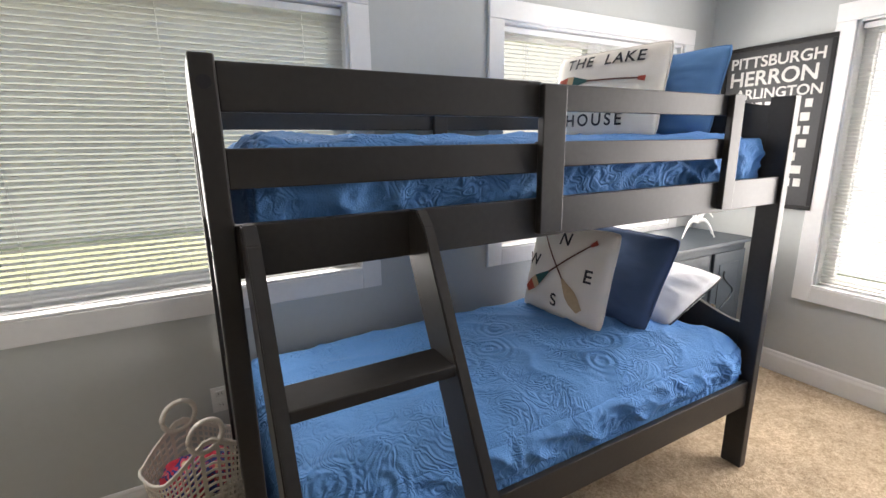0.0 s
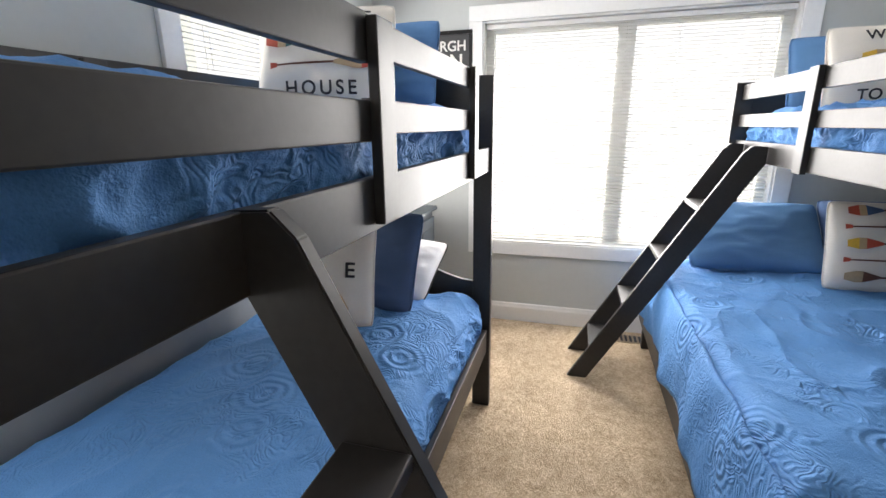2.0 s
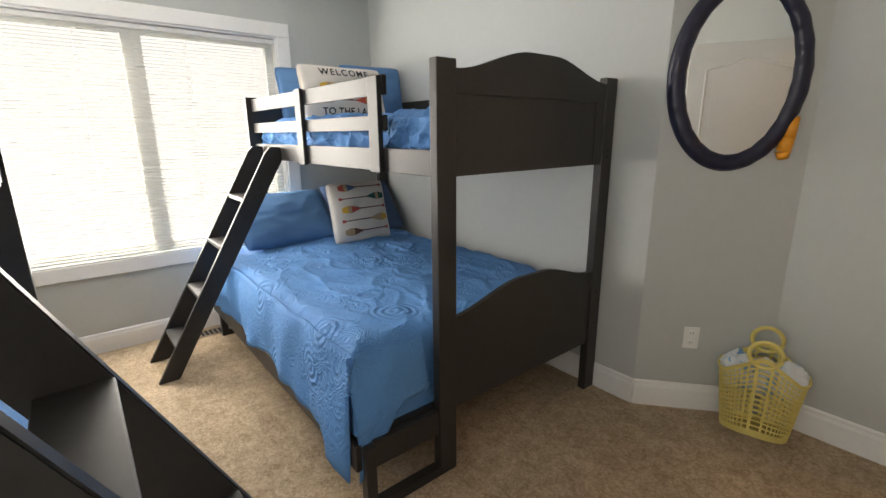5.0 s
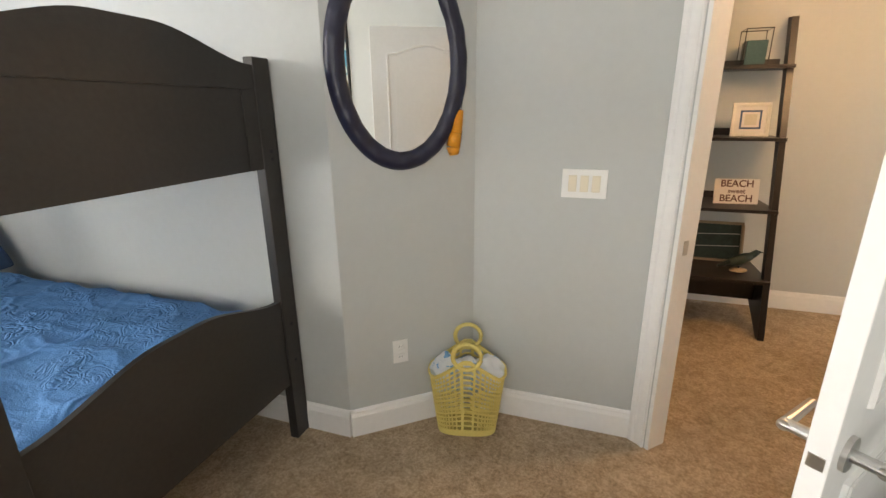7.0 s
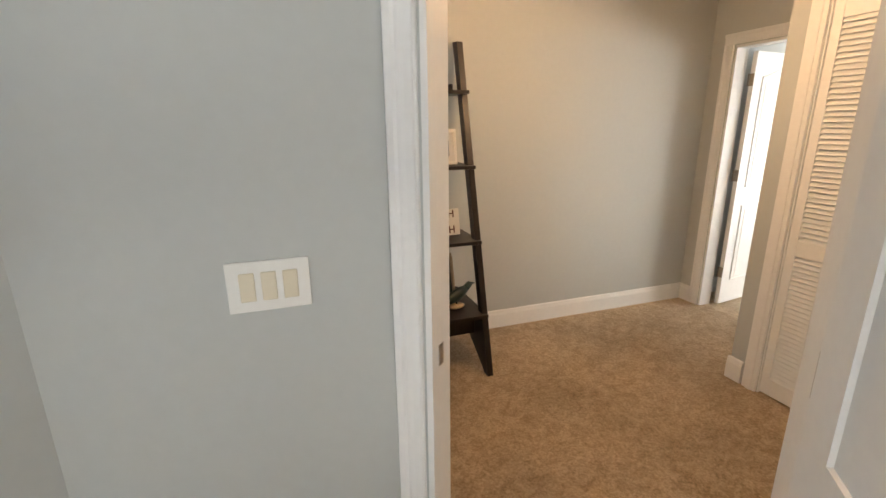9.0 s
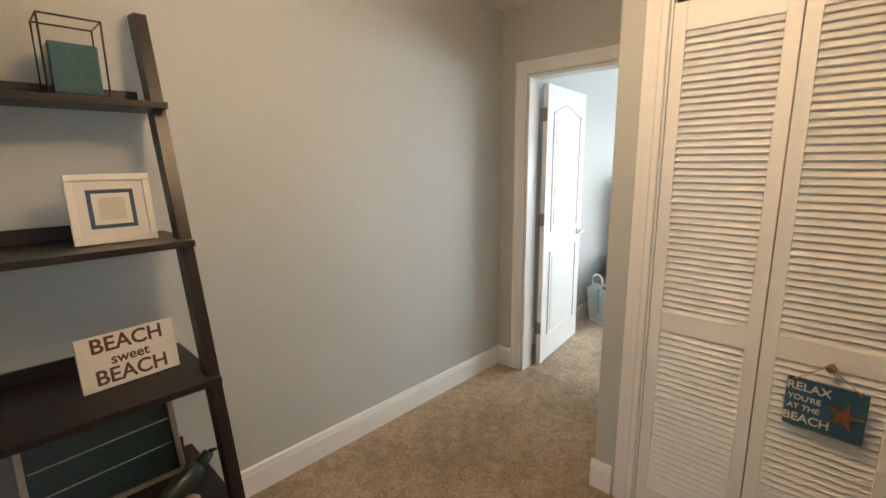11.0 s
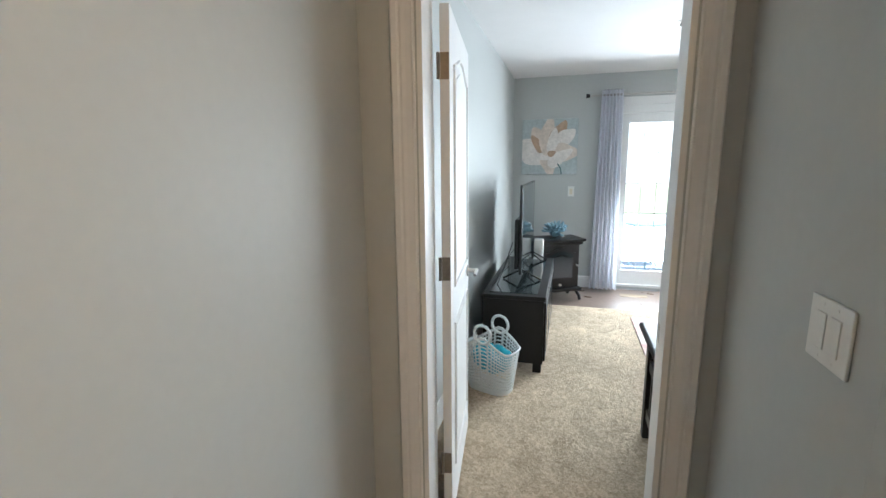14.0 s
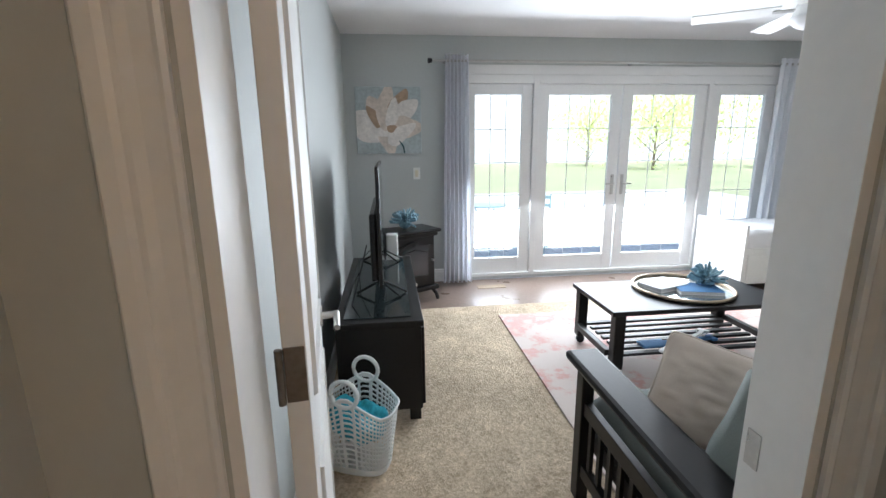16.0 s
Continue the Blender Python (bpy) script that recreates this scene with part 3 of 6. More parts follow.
W1, W2, W3 = WIN_N1, WIN_N2, WIN_E
window("window_1", (W1[0], NY, W1[2]), 0, W1[1] - W1[0], W1[3] - W1[2], "white framed window with lowered blind", 1)
window("window_2", (W2[0], NY, W2[2]), 0, W2[1] - W2[0], W2[3] - W2[2], "white framed window with lowered blind", 2)
window("window_3", (EX, W3[1], W3[2]), -90, W3[1] - W3[0], W3[3] - W3[2], "wide white double window with lowered blind", 2)
w, h = W1[1] - W1[0] - 0.03, W1[3] - W1[2] - 0.03
blind((W1[0] + 0.015, NY + 0.04, W1[2] + 0.013), 0, w, h, -38, (0.18, w / 2, w - 0.17), "white mini blind, lowered with slats tilted")
w, h = W2[1] - W2[0] - 0.03, W2[3] - W2[2] - 0.03
blind((W2[0] + 0.015, NY + 0.04, W2[2] + 0.013), 0, w, h, 8, (0.17, w / 2, w - 0.17), "white mini blind, lowered with slats open")
w, h = W3[1] - W3[0] - 0.03, W3[3] - W3[2] - 0.03
blind((EX + 0.04, W3[1] - 0.015, W3[2] + 0.013), -90, w, h, 12, (0.15, 0.6, w - 0.6, w - 0.15), "wide white mini blind, lowered with slats open")


def doorway(name, at, rz, w, h, depth, label, strike_at=None):
    """Casing on both faces and the lining of a doorway: local x along the wall, y from the near face through the wall."""
    root = thing(name, at, label, "door frame", rz, kind="structure")
    c = 0.085
    outline = [(0.0, 0.0), (0.0, 0.008), (0.005, 0.012), (0.011, 0.0095), (0.030, 0.0105), (0.042, 0.0135), (0.050, 0.0125), (0.057, 0.0175), (0.074, 0.0185), (0.079, 0.014), (0.079, 0.0)]
    for y, out in ((0.0, -1), (depth, 1)):
        for x, way in ((-0.006, -1), (w + 0.006, 1)):
            m = Matrix(((way, 0, 0, x), (0, out, 0, y), (0, 0, 1, 0), (0, 0, 0, 1)))
            part("casing", prism(outline, h + 0.006, m), WHITE, root)
        m = Matrix(((0, 0, 1, -c), (0, out, 0, y), (1, 0, 0, h + 0.0062), (0, 0, 0, 1)))
        part("casing", prism(outline, w + 2 * c, m), WHITE, root)
    for a, b in ((0.0, 0.018), (w - 0.018, w)):
        part("jamb", block(a, b, 0.0, depth, 0.0, h - 0.0185, 0.001), WHITE, root)
    part("head_jamb", block(0.0, w, 0.0, depth, h - 0.018, h, 0.001), WHITE, root)
    return root


def arched(x0, x1, z0, z1, rise):
    pts = [(x0, z0), (x1, z0)]
    n = 16
    for i in range(n + 1):
        f = i / n
        s = 1 - abs(2 * f - 1)
        pts.append((x1 + (x0 - x1) * f, z1 - rise + rise * (s * s * (3 - 2 * s))))
    return pts


def door(at, rz, w, label, flip=1, h=2.03):
    """A moulded two-panel door with an arched upper panel: hinge at the origin, leaf along x, thickness along y."""
    root = thing("door", at, label, "door", rz)
    t = 0.035 * flip
    y0, y1 = min(0, t), max(0, t)
    leaf = part("leaf", block(0.003, w, y0, y1, 0.012, h, 0.002), WHITE, root)
    for lo, hi, rise in ((0.22, 0.86, 0.0), (1.02, h - 0.12, 0.06)):
        out = arched(0.115, w - 0.115, lo, hi, rise) if rise else [(0.115, lo), (w - 0.115, lo), (w - 0.115, hi), (0.115, hi)]
        cx, cz = w / 2, (lo + hi) / 2
        inner = [(cx + (x - cx) * 0.82, cz + (z - cz) * 0.9) for x, z in out]
        for y, s in ((y0, -1), (y1, 1)):
            bm = bmesh.new()
            put_tube(bm, [(x, y, z) for x, z in out], 0.009, 6, closed=True)
            part("panel_moulding", bm, WHITE, leaf)
            m = Matrix(((1, 0, 0, 0), (0, 0, 1, y - 0.004 if s < 0 else y), (0, 1, 0, 0), (0, 0, 0, 1)))
            bm = prism(inner, 0.004, m)
            part("panel_field", bm, WHITE, leaf)
    for y, s in ((y0, -1), (y1, 1)):
        hd = part("handle", rod((w - 0.065, y, 0.95), (w - 0.065, y + s * 0.008, 0.95), 0.031, seg=24), STEEL, root, "brushed nickel lever handle")
        bm = bmesh.new()
        put_rod(bm, (w - 0.065, y + s * 0.008, 0.95), (w - 0.065, y + s * 0.055, 0.95), 0.011)
        put_rod(bm, (w - 0.055, y + s * 0.05, 0.95), (w - 0.175, y + s * 0.05, 0.95), 0.0105, 0.0085)
        part("lever", bm, STEEL, hd)
    part("latch_plate", block(w, w + 0.0015, (y0 + y1) / 2 - 0.0115, (y0 + y1) / 2 + 0.0115, 0.938, 0.962), STEEL, root)
    for z in (0.25, 1.07, 1.80):
        hg = part("hinge", block(-0.0015, 0.003, y0 + 0.002, y1 - 0.002, z, z + 0.09, 0.0005), BRASSY if z > 1.5 else HINGE, root)
        yy = y0 if flip > 0 else y1
        part("hinge_knuckle", rod((-0.004, yy - 0.005 * flip, z), (-0.004, yy - 0.005 * flip, z + 0.09), 0.006, seg=10), HINGE, hg)
    return root


# bedroom door in the slanting wall
U = (DA - DB).normalized()
J0 = DB + U * 0.167
dw1 = doorway("door_frame_1", (J0.x + 0.8 * U.x, J0.y + 0.8 * U.y, 0), 135, 0.8, 2.06, 0.105, "white painted door casing and lining")
part("strike_plate", block(0.0181, 0.0195, 0.035, 0.062, 0.92, 0.98), STEEL, dw1)
door((J0.x + 0.012, J0.y + 0.016, 0), 51.0, 0.775, "white two-panel door standing open", -1)

# living room door
dw2 = doorway("door_frame_2", (-3.63, -3.495, 0), 90, 0.81, 2.09, 0.12, "white painted door casing and lining")
part("strike_plate", block(0.7905, 0.7919, 0.08, 0.108, 0.92, 0.985), STEEL, dw2)
door((-3.778, -3.461, 0), 187.5, 0.76, "white two-panel door standing open against the wall", -1, 2.05)

# skirtings
skirting((EX, -1.41), (EX, NY))
skirting((EX, NY), (-1.32, NY))
skirting((0.672, SY), (EX, SY))
skirting((0.19, SWY), (0.672, SY))
skirting((DA.x - 0.0, SWY), (0.19, SWY))
skirting((-1.32, NY), (-1.32, -1.065))
skirting((-3.63, -3.70), (0.3, -3.70))
skirting((-8.0, -3.70), (-3.75, -3.70))
skirting((-2.84, -2.545), (-3.612, -2.545))
skirting((-2.84, -2.46), (-2.84, -2.56))
skirting((WX, -2.62), (WX, -3.70))
skirting((-3.63, -3.585), (-3.63, -3.70))


# ---- soft things ----
def pillow_depth(x, z, w, h, t):
    fx, fz = max(0.0, 1 - abs(2 * x / w) ** 2.6), max(0.0, 1 - abs(2 * z / h) ** 2.6)
    return t * (fx * fz) ** 0.5


def pillow(name, m, w, h, t, material, label, seed=0, piping=None):
    """A stuffed cushion: local x across, z up from its foot, front towards -y."""
    root = new(name)
    root.matrix_world = m
    root.empty_display_size = 0.1
    tagged(root, label, "pillow")
    n = 32
    bm = bmesh.new()
    sides = []
    for s in (-1, 1):
        g = []
        for i in range(n + 1):
            row = []
            for j in range(n + 1):
                u, v = -1 + 2 * i / n, -1 + 2 * j / n
                # sides bow in between the corners
                rnd = 1 - 0.05 * (u * v) ** 6
                x = u * w / 2 * (1 - 0.035 * (1 - v * v)) * rnd
                z = v * h / 2 * (1 - 0.035 * (1 - u * u)) * rnd
                y = s * pillow_depth(u * w / 2, v * h / 2, w, h, t)
                y += s * noise.noise((u * 2.2 + seed, v * 2.2, s)) * 0.012 * (1 - max(abs(u), abs(v)) ** 4)
                if material is not CANVAS:
                    y += s * 0.010 * ((1 - abs(noise.noise((u * 2 + v * 2 + seed, v * 3 - u, s)))) ** 5 - 0.3) * (1 - max(abs(u), abs(v)) ** 6)
                row.append(bm.verts.new((x, y, z + h / 2)))
            g.append(row)
        sides.append(g)
        for i in range(n):
            for j in range(n):
                q = (g[i][j], g[i + 1][j], g[i + 1][j + 1], g[i][j + 1])
                bm.faces.new(q if s < 0 else q[::-1])
    bmesh.ops.remove_doubles(bm, verts=bm.verts, dist=0.0005)
    shade_smooth(part("cover", bm, material, root))
    edge = [(-1 + 2 * i / n, -1) for i in range(n)] + [(1, -1 + 2 * i / n) for i in range(n)] + [(1 - 2 * i / n, 1) for i in range(n)] + [(-1, 1 - 2 * i / n) for i in range(n)]
    pts = [(u * w / 2 * (1 - 0.035 * (1 - v * v)) * (1 - 0.05 * (u * v) ** 6), 0, v * h / 2 * (1 - 0.035 * (1 - u * u)) * (1 - 0.05 * (u * v) ** 6) + h / 2) for u, v in edge]
    shade_smooth(part("seam", tube(pts, 0.004, 6, True), piping or material, root))
    root["size"] = (w, h, t)
    return root


def press_on(ob, root, lift=0.0025):
    """Lay a flat print on the front of a cushion."""
    w, h, t = root["size"]
    for v in ob.data.vertices:
        p = ob.matrix_basis @ v.co
        v.co = (p.x, -pillow_depth(p.x, p.z - h / 2, w, h, t) - lift - 0.012 * 0.5, p.z)
    ob.matrix_basis = Matrix.Identity(4)
    return ob


def print_text(root, text, x, z, size, space=1.0, material=None):
    return press_on(lettering("lettering", text, size, pose(x, 0, z, 90), material or INK, root, thick=0.0, space=space), root)


def print_shape(root, outline, material, name="print"):
    """An outline of (x, z) pairs, cut fine so that it follows the cushion."""
    bm = bmesh.new()
    bm.faces.new([bm.verts.new((x, 0, z)) for x, z in outline])
    bmesh.ops.triangulate(bm, faces=bm.faces[:])
    bmesh.ops.subdivide_edges(bm, edges=bm.edges[:], cuts=3, use_grid_fill=True)
    return press_on(part(name, bm, material, root), root, 0.003)


TEAL = mat("dark_teal_print", (0.02, 0.09, 0.09), 0.8)
RED = mat("rust_red_print", (0.42, 0.07, 0.04), 0.8)
TAN = mat("tan_print", (0.45, 0.33, 0.2), 0.8)
YEL = mat("yellow_print", (0.75, 0.46, 0.06), 0.8)
BROWN = mat("brown_print", (0.12, 0.05, 0.035), 0.8)


def oar(root, x0, z0, x1, z1, shaft, blade, tip, wide=0.026):
    a, b = Vector((x0, z0)), Vector((x1, z1))
    d = (b - a).normalized()
    n = Vector((-d.y, d.x))
    L = (b - a).length

    def strip(f0, f1, w0, w1, material):
        p, q = a + d * L * f0, a + d * L * f1
        o = [p + n * w0, p - n * w0, q - n * w1, q + n * w1]
        print_shape(root, [tuple(k) for k in o], material)
    strip(0.0, 0.07, 0.012, 0.008, RED)
    strip(0.07, 0.62, 0.0035, 0.0045, shaft)
    strip(0.62, 0.80, 0.006, wide, blade)
    strip(0.80, 0.88, wide, wide * 1.05, TAN)
    strip(0.88, 1.0, wide * 1.05, wide * 0.6, tip)


# upper bunk of the twin bed
pillow("pillow", pose(1.92, 1.47, 1.515, -16, 0, -90), 0.60, 0.40, 0.075, SHAM, "blue cotton sham on the upper bunk", 1)
pillow("pillow", pose(1.83, 1.66, 1.515, -16, 0, -86), 0.56, 0.40, 0.07, SHAM, "blue cotton sham behind the printed cushion", 2)
lake = pillow("cushion", pose(1.66, 1.545, 1.515, -15, 0, -78), 0.56, 0.42, 0.07, CANVAS, "cream lettered cushion with oars on the upper bunk", 3)
print_text(lake, "THE  LAKE", 0, 0.345, 0.072, 1.15)
print_text(lake, "HOUSE", 0.0, 0.075, 0.072, 1.35)
oar(lake, 0.21, 0.245, -0.22, 0.262, BROWN, TEAL, RED)
oar(lake, -0.2, 0.165, 0.21, 0.175, BROWN, TAN, RED)
# lower bunk of the twin bed
comp = pillow("cushion", pose(1.51, 1.575, 0.665, -14, 0, -85), 0.50, 0.46, 0.075, CANVAS, "cream compass cushion with crossed oars on the lower bunk", 4)
for s, x, z in (("N", 0.0, 0.385), ("W", -0.17, 0.255), ("E", 0.165, 0.235), ("S", 0.0, 0.085)):
    print_text(comp, s, x, z, 0.085)
oar(comp, 0.17, 0.40, -0.19, 0.10, BROWN, TEAL, RED, 0.028)
oar(comp, -0.15, 0.41, 0.15, 0.07, BROWN, TAN, TAN, 0.03)
pillow("pillow", pose(1.70, 1.55, 0.665, -26, 0, -92), 0.66, 0.46, 0.07, NAVY, "slate blue cotton sham on the lower bunk", 5)
pillow("pillow", pose(1.86, 1.52, 0.665, -62, 0, -94), 0.62, 0.42, 0.075, SHEET, "white pillow with navy piping on the lower bunk", 6, INK)
# upper bunk of the full bed
pillow("pillow", pose(2.74, -1.13, 1.49, -12, 0, -96), 0.50, 0.44, 0.08, SHAM, "blue cotton sham on the upper bunk", 7)
pillow("pillow", pose(2.80, -0.80, 1.49, -16, 0, -90), 0.74, 0.40, 0.06, SHAM, "blue cotton sham behind the printed cushion", 8)
wel = pillow("cushion", pose(2.60, -0.82, 1.49, -14, 0, -90), 0.64, 0.40, 0.065, CANVAS, "cream welcome cushion with oars on the upper bunk", 9)
print_text(wel, "WELCOME", 0, 0.335, 0.066, 1.25)
print_text(wel, "TO THE LAKE", 0, 0.07, 0.064, 1.05)
oar(wel, 0.21, 0.225, -0.2, 0.235, TAN, YEL, YEL, 0.03)
oar(wel, -0.2, 0.145, 0.21, 0.15, BROWN, RED, BROWN)
# lower bunk of the full bed
pillow("pillow", pose(2.76, -0.43, 0.655, -42, 0, -88), 0.70, 0.46, 0.09, SHAM, "blue cotton sham on the full bed", 10)
pillow("pillow", pose(2.76, -1.06, 0.655, -40, 0, -92), 0.62, 0.48, 0.085, NAVY, "slate blue cotton sham on the full bed", 11)
oars = pillow("cushion", pose(2.54, -0.86, 0.655, -16, 0, -92), 0.46, 0.44, 0.07, CANVAS, "cream cushion with five painted oars on the full bed", 12)
for k, (a, b) in enumerate(((NAVY, RED), (TEAL, TEAL), (RED, YEL), (TAN, YEL), (BROWN, TAN))):
    z = 0.39 - k * 0.08
    if k % 2:
        oar(oars, -0.17, z, 0.19, z + 0.008, BROWN, a, b)
    else:
        oar(oars, 0.19, z + 0.008, -0.16, z, BROWN, a, b)


# ---- bedroom things ----
FELT = mat("poster_charcoal", (0.035, 0.035, 0.037), 0.5, spread=0.2, scale=3, fine=80)
CREAM = mat("cream_ink", (0.62, 0.61, 0.57), 0.6)
poster = thing("framed_poster", (EX - 0.002, 1.615, 1.085), "black framed charcoal poster with white lettering", "poster", -90)
PW, PH = 0.62, 1.0
for a, b, c, d in ((-PW / 2, PW / 2, 0, 0.025), (-PW / 2, PW / 2, PH - 0.025, PH), (-PW / 2, -PW / 2 + 0.025, 0.0255, PH - 0.0255), (PW / 2 - 0.025, PW / 2, 0.0255, PH - 0.0255)):
    part("frame", block(a, b, -0.025, 0.0, c, d, 0.003), BLACKWOOD, poster)
sheet = part("print", block(-PW / 2 + 0.025, PW / 2 - 0.025, -0.012, 0.0, 0.025, PH - 0.025), FELT, poster)
for s, x, z, size in (("PITTSBURGH", 0, 0.90, 0.092), ("HERRON", -0.01, 0.80, 0.125), ("ARLINGTON", 0.03, 0.705, 0.085)):
    lettering("lettering", s, size, pose(x, -0.0125, z, 90), CREAM, sheet)
for k in range(7):
    z = 0.63 - k * 0.078
    n = (9, 7, 11, 8, 10, 6, 9)[k]
    pitch = 0.5 / n
    for q in range(n):
        if (q * 5 + k) % 7:
            part("text_bar", block(-0.25 + q * pitch, -0.25 + (q + 0.68) * pitch, -0.013, -0.0121, z - 0.024, z + 0.024), CREAM, sheet)

DRESS = mat("weathered_blue_black_paint", (0.035, 0.045, 0.055), 0.4, spread=0.3, scale=4, fine=50, bump=0.15, bump_scale=60)
dr = thing("sideboard", (2.72, 1.78, 0), "blue-black painted sideboard with carved doors", "sideboard")
part("body", block(-0.40, 0.36, -0.22, 0.23, 0.08, 0.865, 0.004), DRESS, dr)
part("top", block(-0.43, 0.39, -0.25, 0.24, 0.87, 0.90, 0.008), DRESS, dr)
part("plinth", block(-0.41, 0.37, -0.23, 0.235, 0.0, 0.0795, 0.004), DRESS, dr)
for x in (-0.38, 0.0):
    d = part("cabinet_door", block(x + 0.01, x + 0.34, -0.238, -0.2205, 0.12, 0.83, 0.003), DRESS, dr)
    part("carved_panel", block(x + 0.07, x + 0.28, -0.236 - 0.006, -0.2385, 0.2, 0.76, 0.003), DRESS, d)
    bm = bmesh.new()
    put_tube(bm, [(x + 0.175 + 0.06 * math.sin(k * 0.5), -0.245, 0.25 + k * 0.02) for k in range(24)], 0.006)
    part("carved_scroll", bm, DRESS, d)
    part("knob", rod((x + (0.32 if x < -0.1 else 0.03), -0.262, 0.5), (x + (0.32 if x < -0.1 else 0.03), -0.2385, 0.5), 0.012), BRASSY, d)

ANT = mat("white_resin", (0.78, 0.78, 0.76), 0.4, spread=0.05)
antl = thing("antler_ornament", (2.80, 1.72, 0.901), "white resin antler ornament on the sideboard", "ornament")
bm = bmesh.new()
for dx, dy, dz, r in ((-0.14, 0.0, 0.0, 0.012), (0.05, -0.09, 0.0, 0.012), (0.14, -0.02, 0.0, 0.012), (0.02, 0.09, 0.0, 0.012), (0.2, 0.02, 0.1, 0.009), (-0.1, 0.05, 0.15, 0.01), (0.06, -0.04, 0.17, 0.01)):
    pts = [Vector((0, 0, 0.10)).lerp(Vector((dx, dy, dz + 0.008)), k / 7) + Vector((0, 0, 0.05 * math.sin(math.pi * k / 7))) for k in range(8)]
    for k in range(7):
        put_rod(bm, pts[k], pts[k + 1], r * (1.15 - 0.12 * k), r * (1.03 - 0.12 * k), 8)
part("antler", bm, ANT, antl)


def outlet(at, rz, label):
    root = thing("wall_outlet", at, label, "outlet", rz)
    part("cover_plate", block(-0.036, 0.036, -0.006, 0, -0.058, 0.058, 0.002), PLASTIC, root)
    for z in (-0.026, 0.026):
        s = part("socket", block(-0.017, 0.017, -0.008, -0.006, z - 0.016, z + 0.016, 0.003), PLASTIC, root)
        for x in (-0.006, 0.006):
            part("slot", block(x - 0.001, x + 0.001, -0.0086, -0.008, z - 0.004, z + 0.006), INK, s)
    return root


def switch(at, rz, gangs, label, toggle=ALMOND):
    root = thing("light_switch", at, label, "light switch", rz)
    w = 0.072 + 0.047 * (gangs - 1) + (0.015 if gangs > 1 else 0)
    part("cover_plate", block(-w / 2, w / 2, -0.006, 0, -0.06, 0.06, 0.002), PLASTIC, root)
    for k in range(gangs):
        x = (k - (gangs - 1) / 2) * 0.047
        s = part("rocker", block(x - 0.0165, x + 0.0165, -0.009, -0.006, -0.034, 0.034, 0.002), toggle, root)
        for z in (-0.049, 0.049):
            part("screw", rod((x, -0.0068, z), (x, -0.006, z), 0.003, seg=8), PLASTIC, s)
    return root


outlet((-0.005, NY - 0.001, 0.44), 0, "white plastic outlet beside the bunk bed")
V = Vector((0.672 - 0.19, SY - SWY)).normalized()
A2 = math.degrees(math.atan2(V.y, V.x)) + 180
o = Vector((0.19, SWY)) + V * 0.375
nrm = Vector((-V.y, V.x))
outlet((o.x + nrm.x * 0.001, o.y + nrm.y * 0.001, 0.40), A2, "white plastic outlet on the slanting wall")
switch((-0.28, SWY + 0.001, 1.183), 180, 3, "white triple rocker switch plate")
switch((-3.084, -2.546, 1.20), 0, 2, "white double rocker switch plate", PLASTIC)

# oval mirror
MIRROR = bpy.data.materials.new("silvered_mirror")
MIRROR.use_nodes = True
mb = MIRROR.node_tree.nodes["Principled BSDF"]
mb.inputs["Base Color"].default_value, mb.inputs["Metallic"].default_value, mb.inputs["Roughness"].default_value = (0.9, 0.9, 0.88, 1), 1.0, 0.01
NAVYFRAME = mat("navy_painted_carved_wood", (0.012, 0.013, 0.035), 0.35, spread=0.3, scale=8, fine=60, bump=0.3, bump_scale=40, dist=0.004)
o = Vector((0.19, SWY)) + V * 0.333
mir = thing("oval_mirror", (o.x, o.y, 1.66), "oval wall mirror in a carved navy frame", "mirror", A2)
RX, RZ = 0.236, 0.366
bm = bmesh.new()
bm.faces.new([bm.verts.new((RX * math.cos(k * math.pi / 32), -0.012, RZ * math.sin(k * math.pi / 32))) for k in range(64)])
bmesh.ops.recalc_face_normals(bm, faces=bm.faces)
part("mirror_glass", bm, MIRROR, mir)
bm = bmesh.new()
prof = [(-0.034, 0.0), (-0.036, 0.014), (-0.022, 0.028), (0.0, 0.036), (0.024, 0.030), (0.038, 0.014), (0.041, 0.0)]
rings = []
for k in range(96):
    a = k * 2 * math.pi / 96
    bump = 0.0035 * math.sin(a * 24)
    rings.append([bm.verts.new(((RX + 0.012 + p) * math.cos(a), -q - (bump if 0 < i < 6 else 0), (RZ + 0.012 + p) * math.sin(a))) for i, (p, q) in enumerate(prof)])
for k in range(96):
    A, B = rings[k], rings[(k + 1) % 96]
    for i in range(6):
        bm.faces.new((A[i], A[i + 1], B[i + 1], B[i]))
bmesh.ops.recalc_face_normals(bm, faces=bm.faces)
shade_smooth(part("frame", bm, NAVYFRAME, mir))
ORANGE = mat("orange_rubber", (0.75, 0.30, 0.02), 0.5, spread=0.15)
o = Vector((0.19, SWY)) + V * 0.112
fl = thing("orange_flashlight", (o.x + nrm.x * 0.02, o.y + nrm.y * 0.02, 1.36), "orange flashlight hanging behind the mirror", "flashlight", A2)
bm = bmesh.new()
put_rod(bm, (0.004, 0, -0.062), (0, 0, -0.03), 0.020, 0.029, 20), put_rod(bm, (0, 0, -0.03), (0.012, 0, 0.03), 0.029, 0.026, 20), put_rod(bm, (0.012, 0, 0.03), (0.03, 0, 0.12), 0.026, 0.016, 20)
shade_smooth(part("body", bm, ORANGE, fl))
part("hook", rod((0.03, 0.019, 0.10), (0.03, -0.005, 0.13), 0.004), PLASTIC, fl)


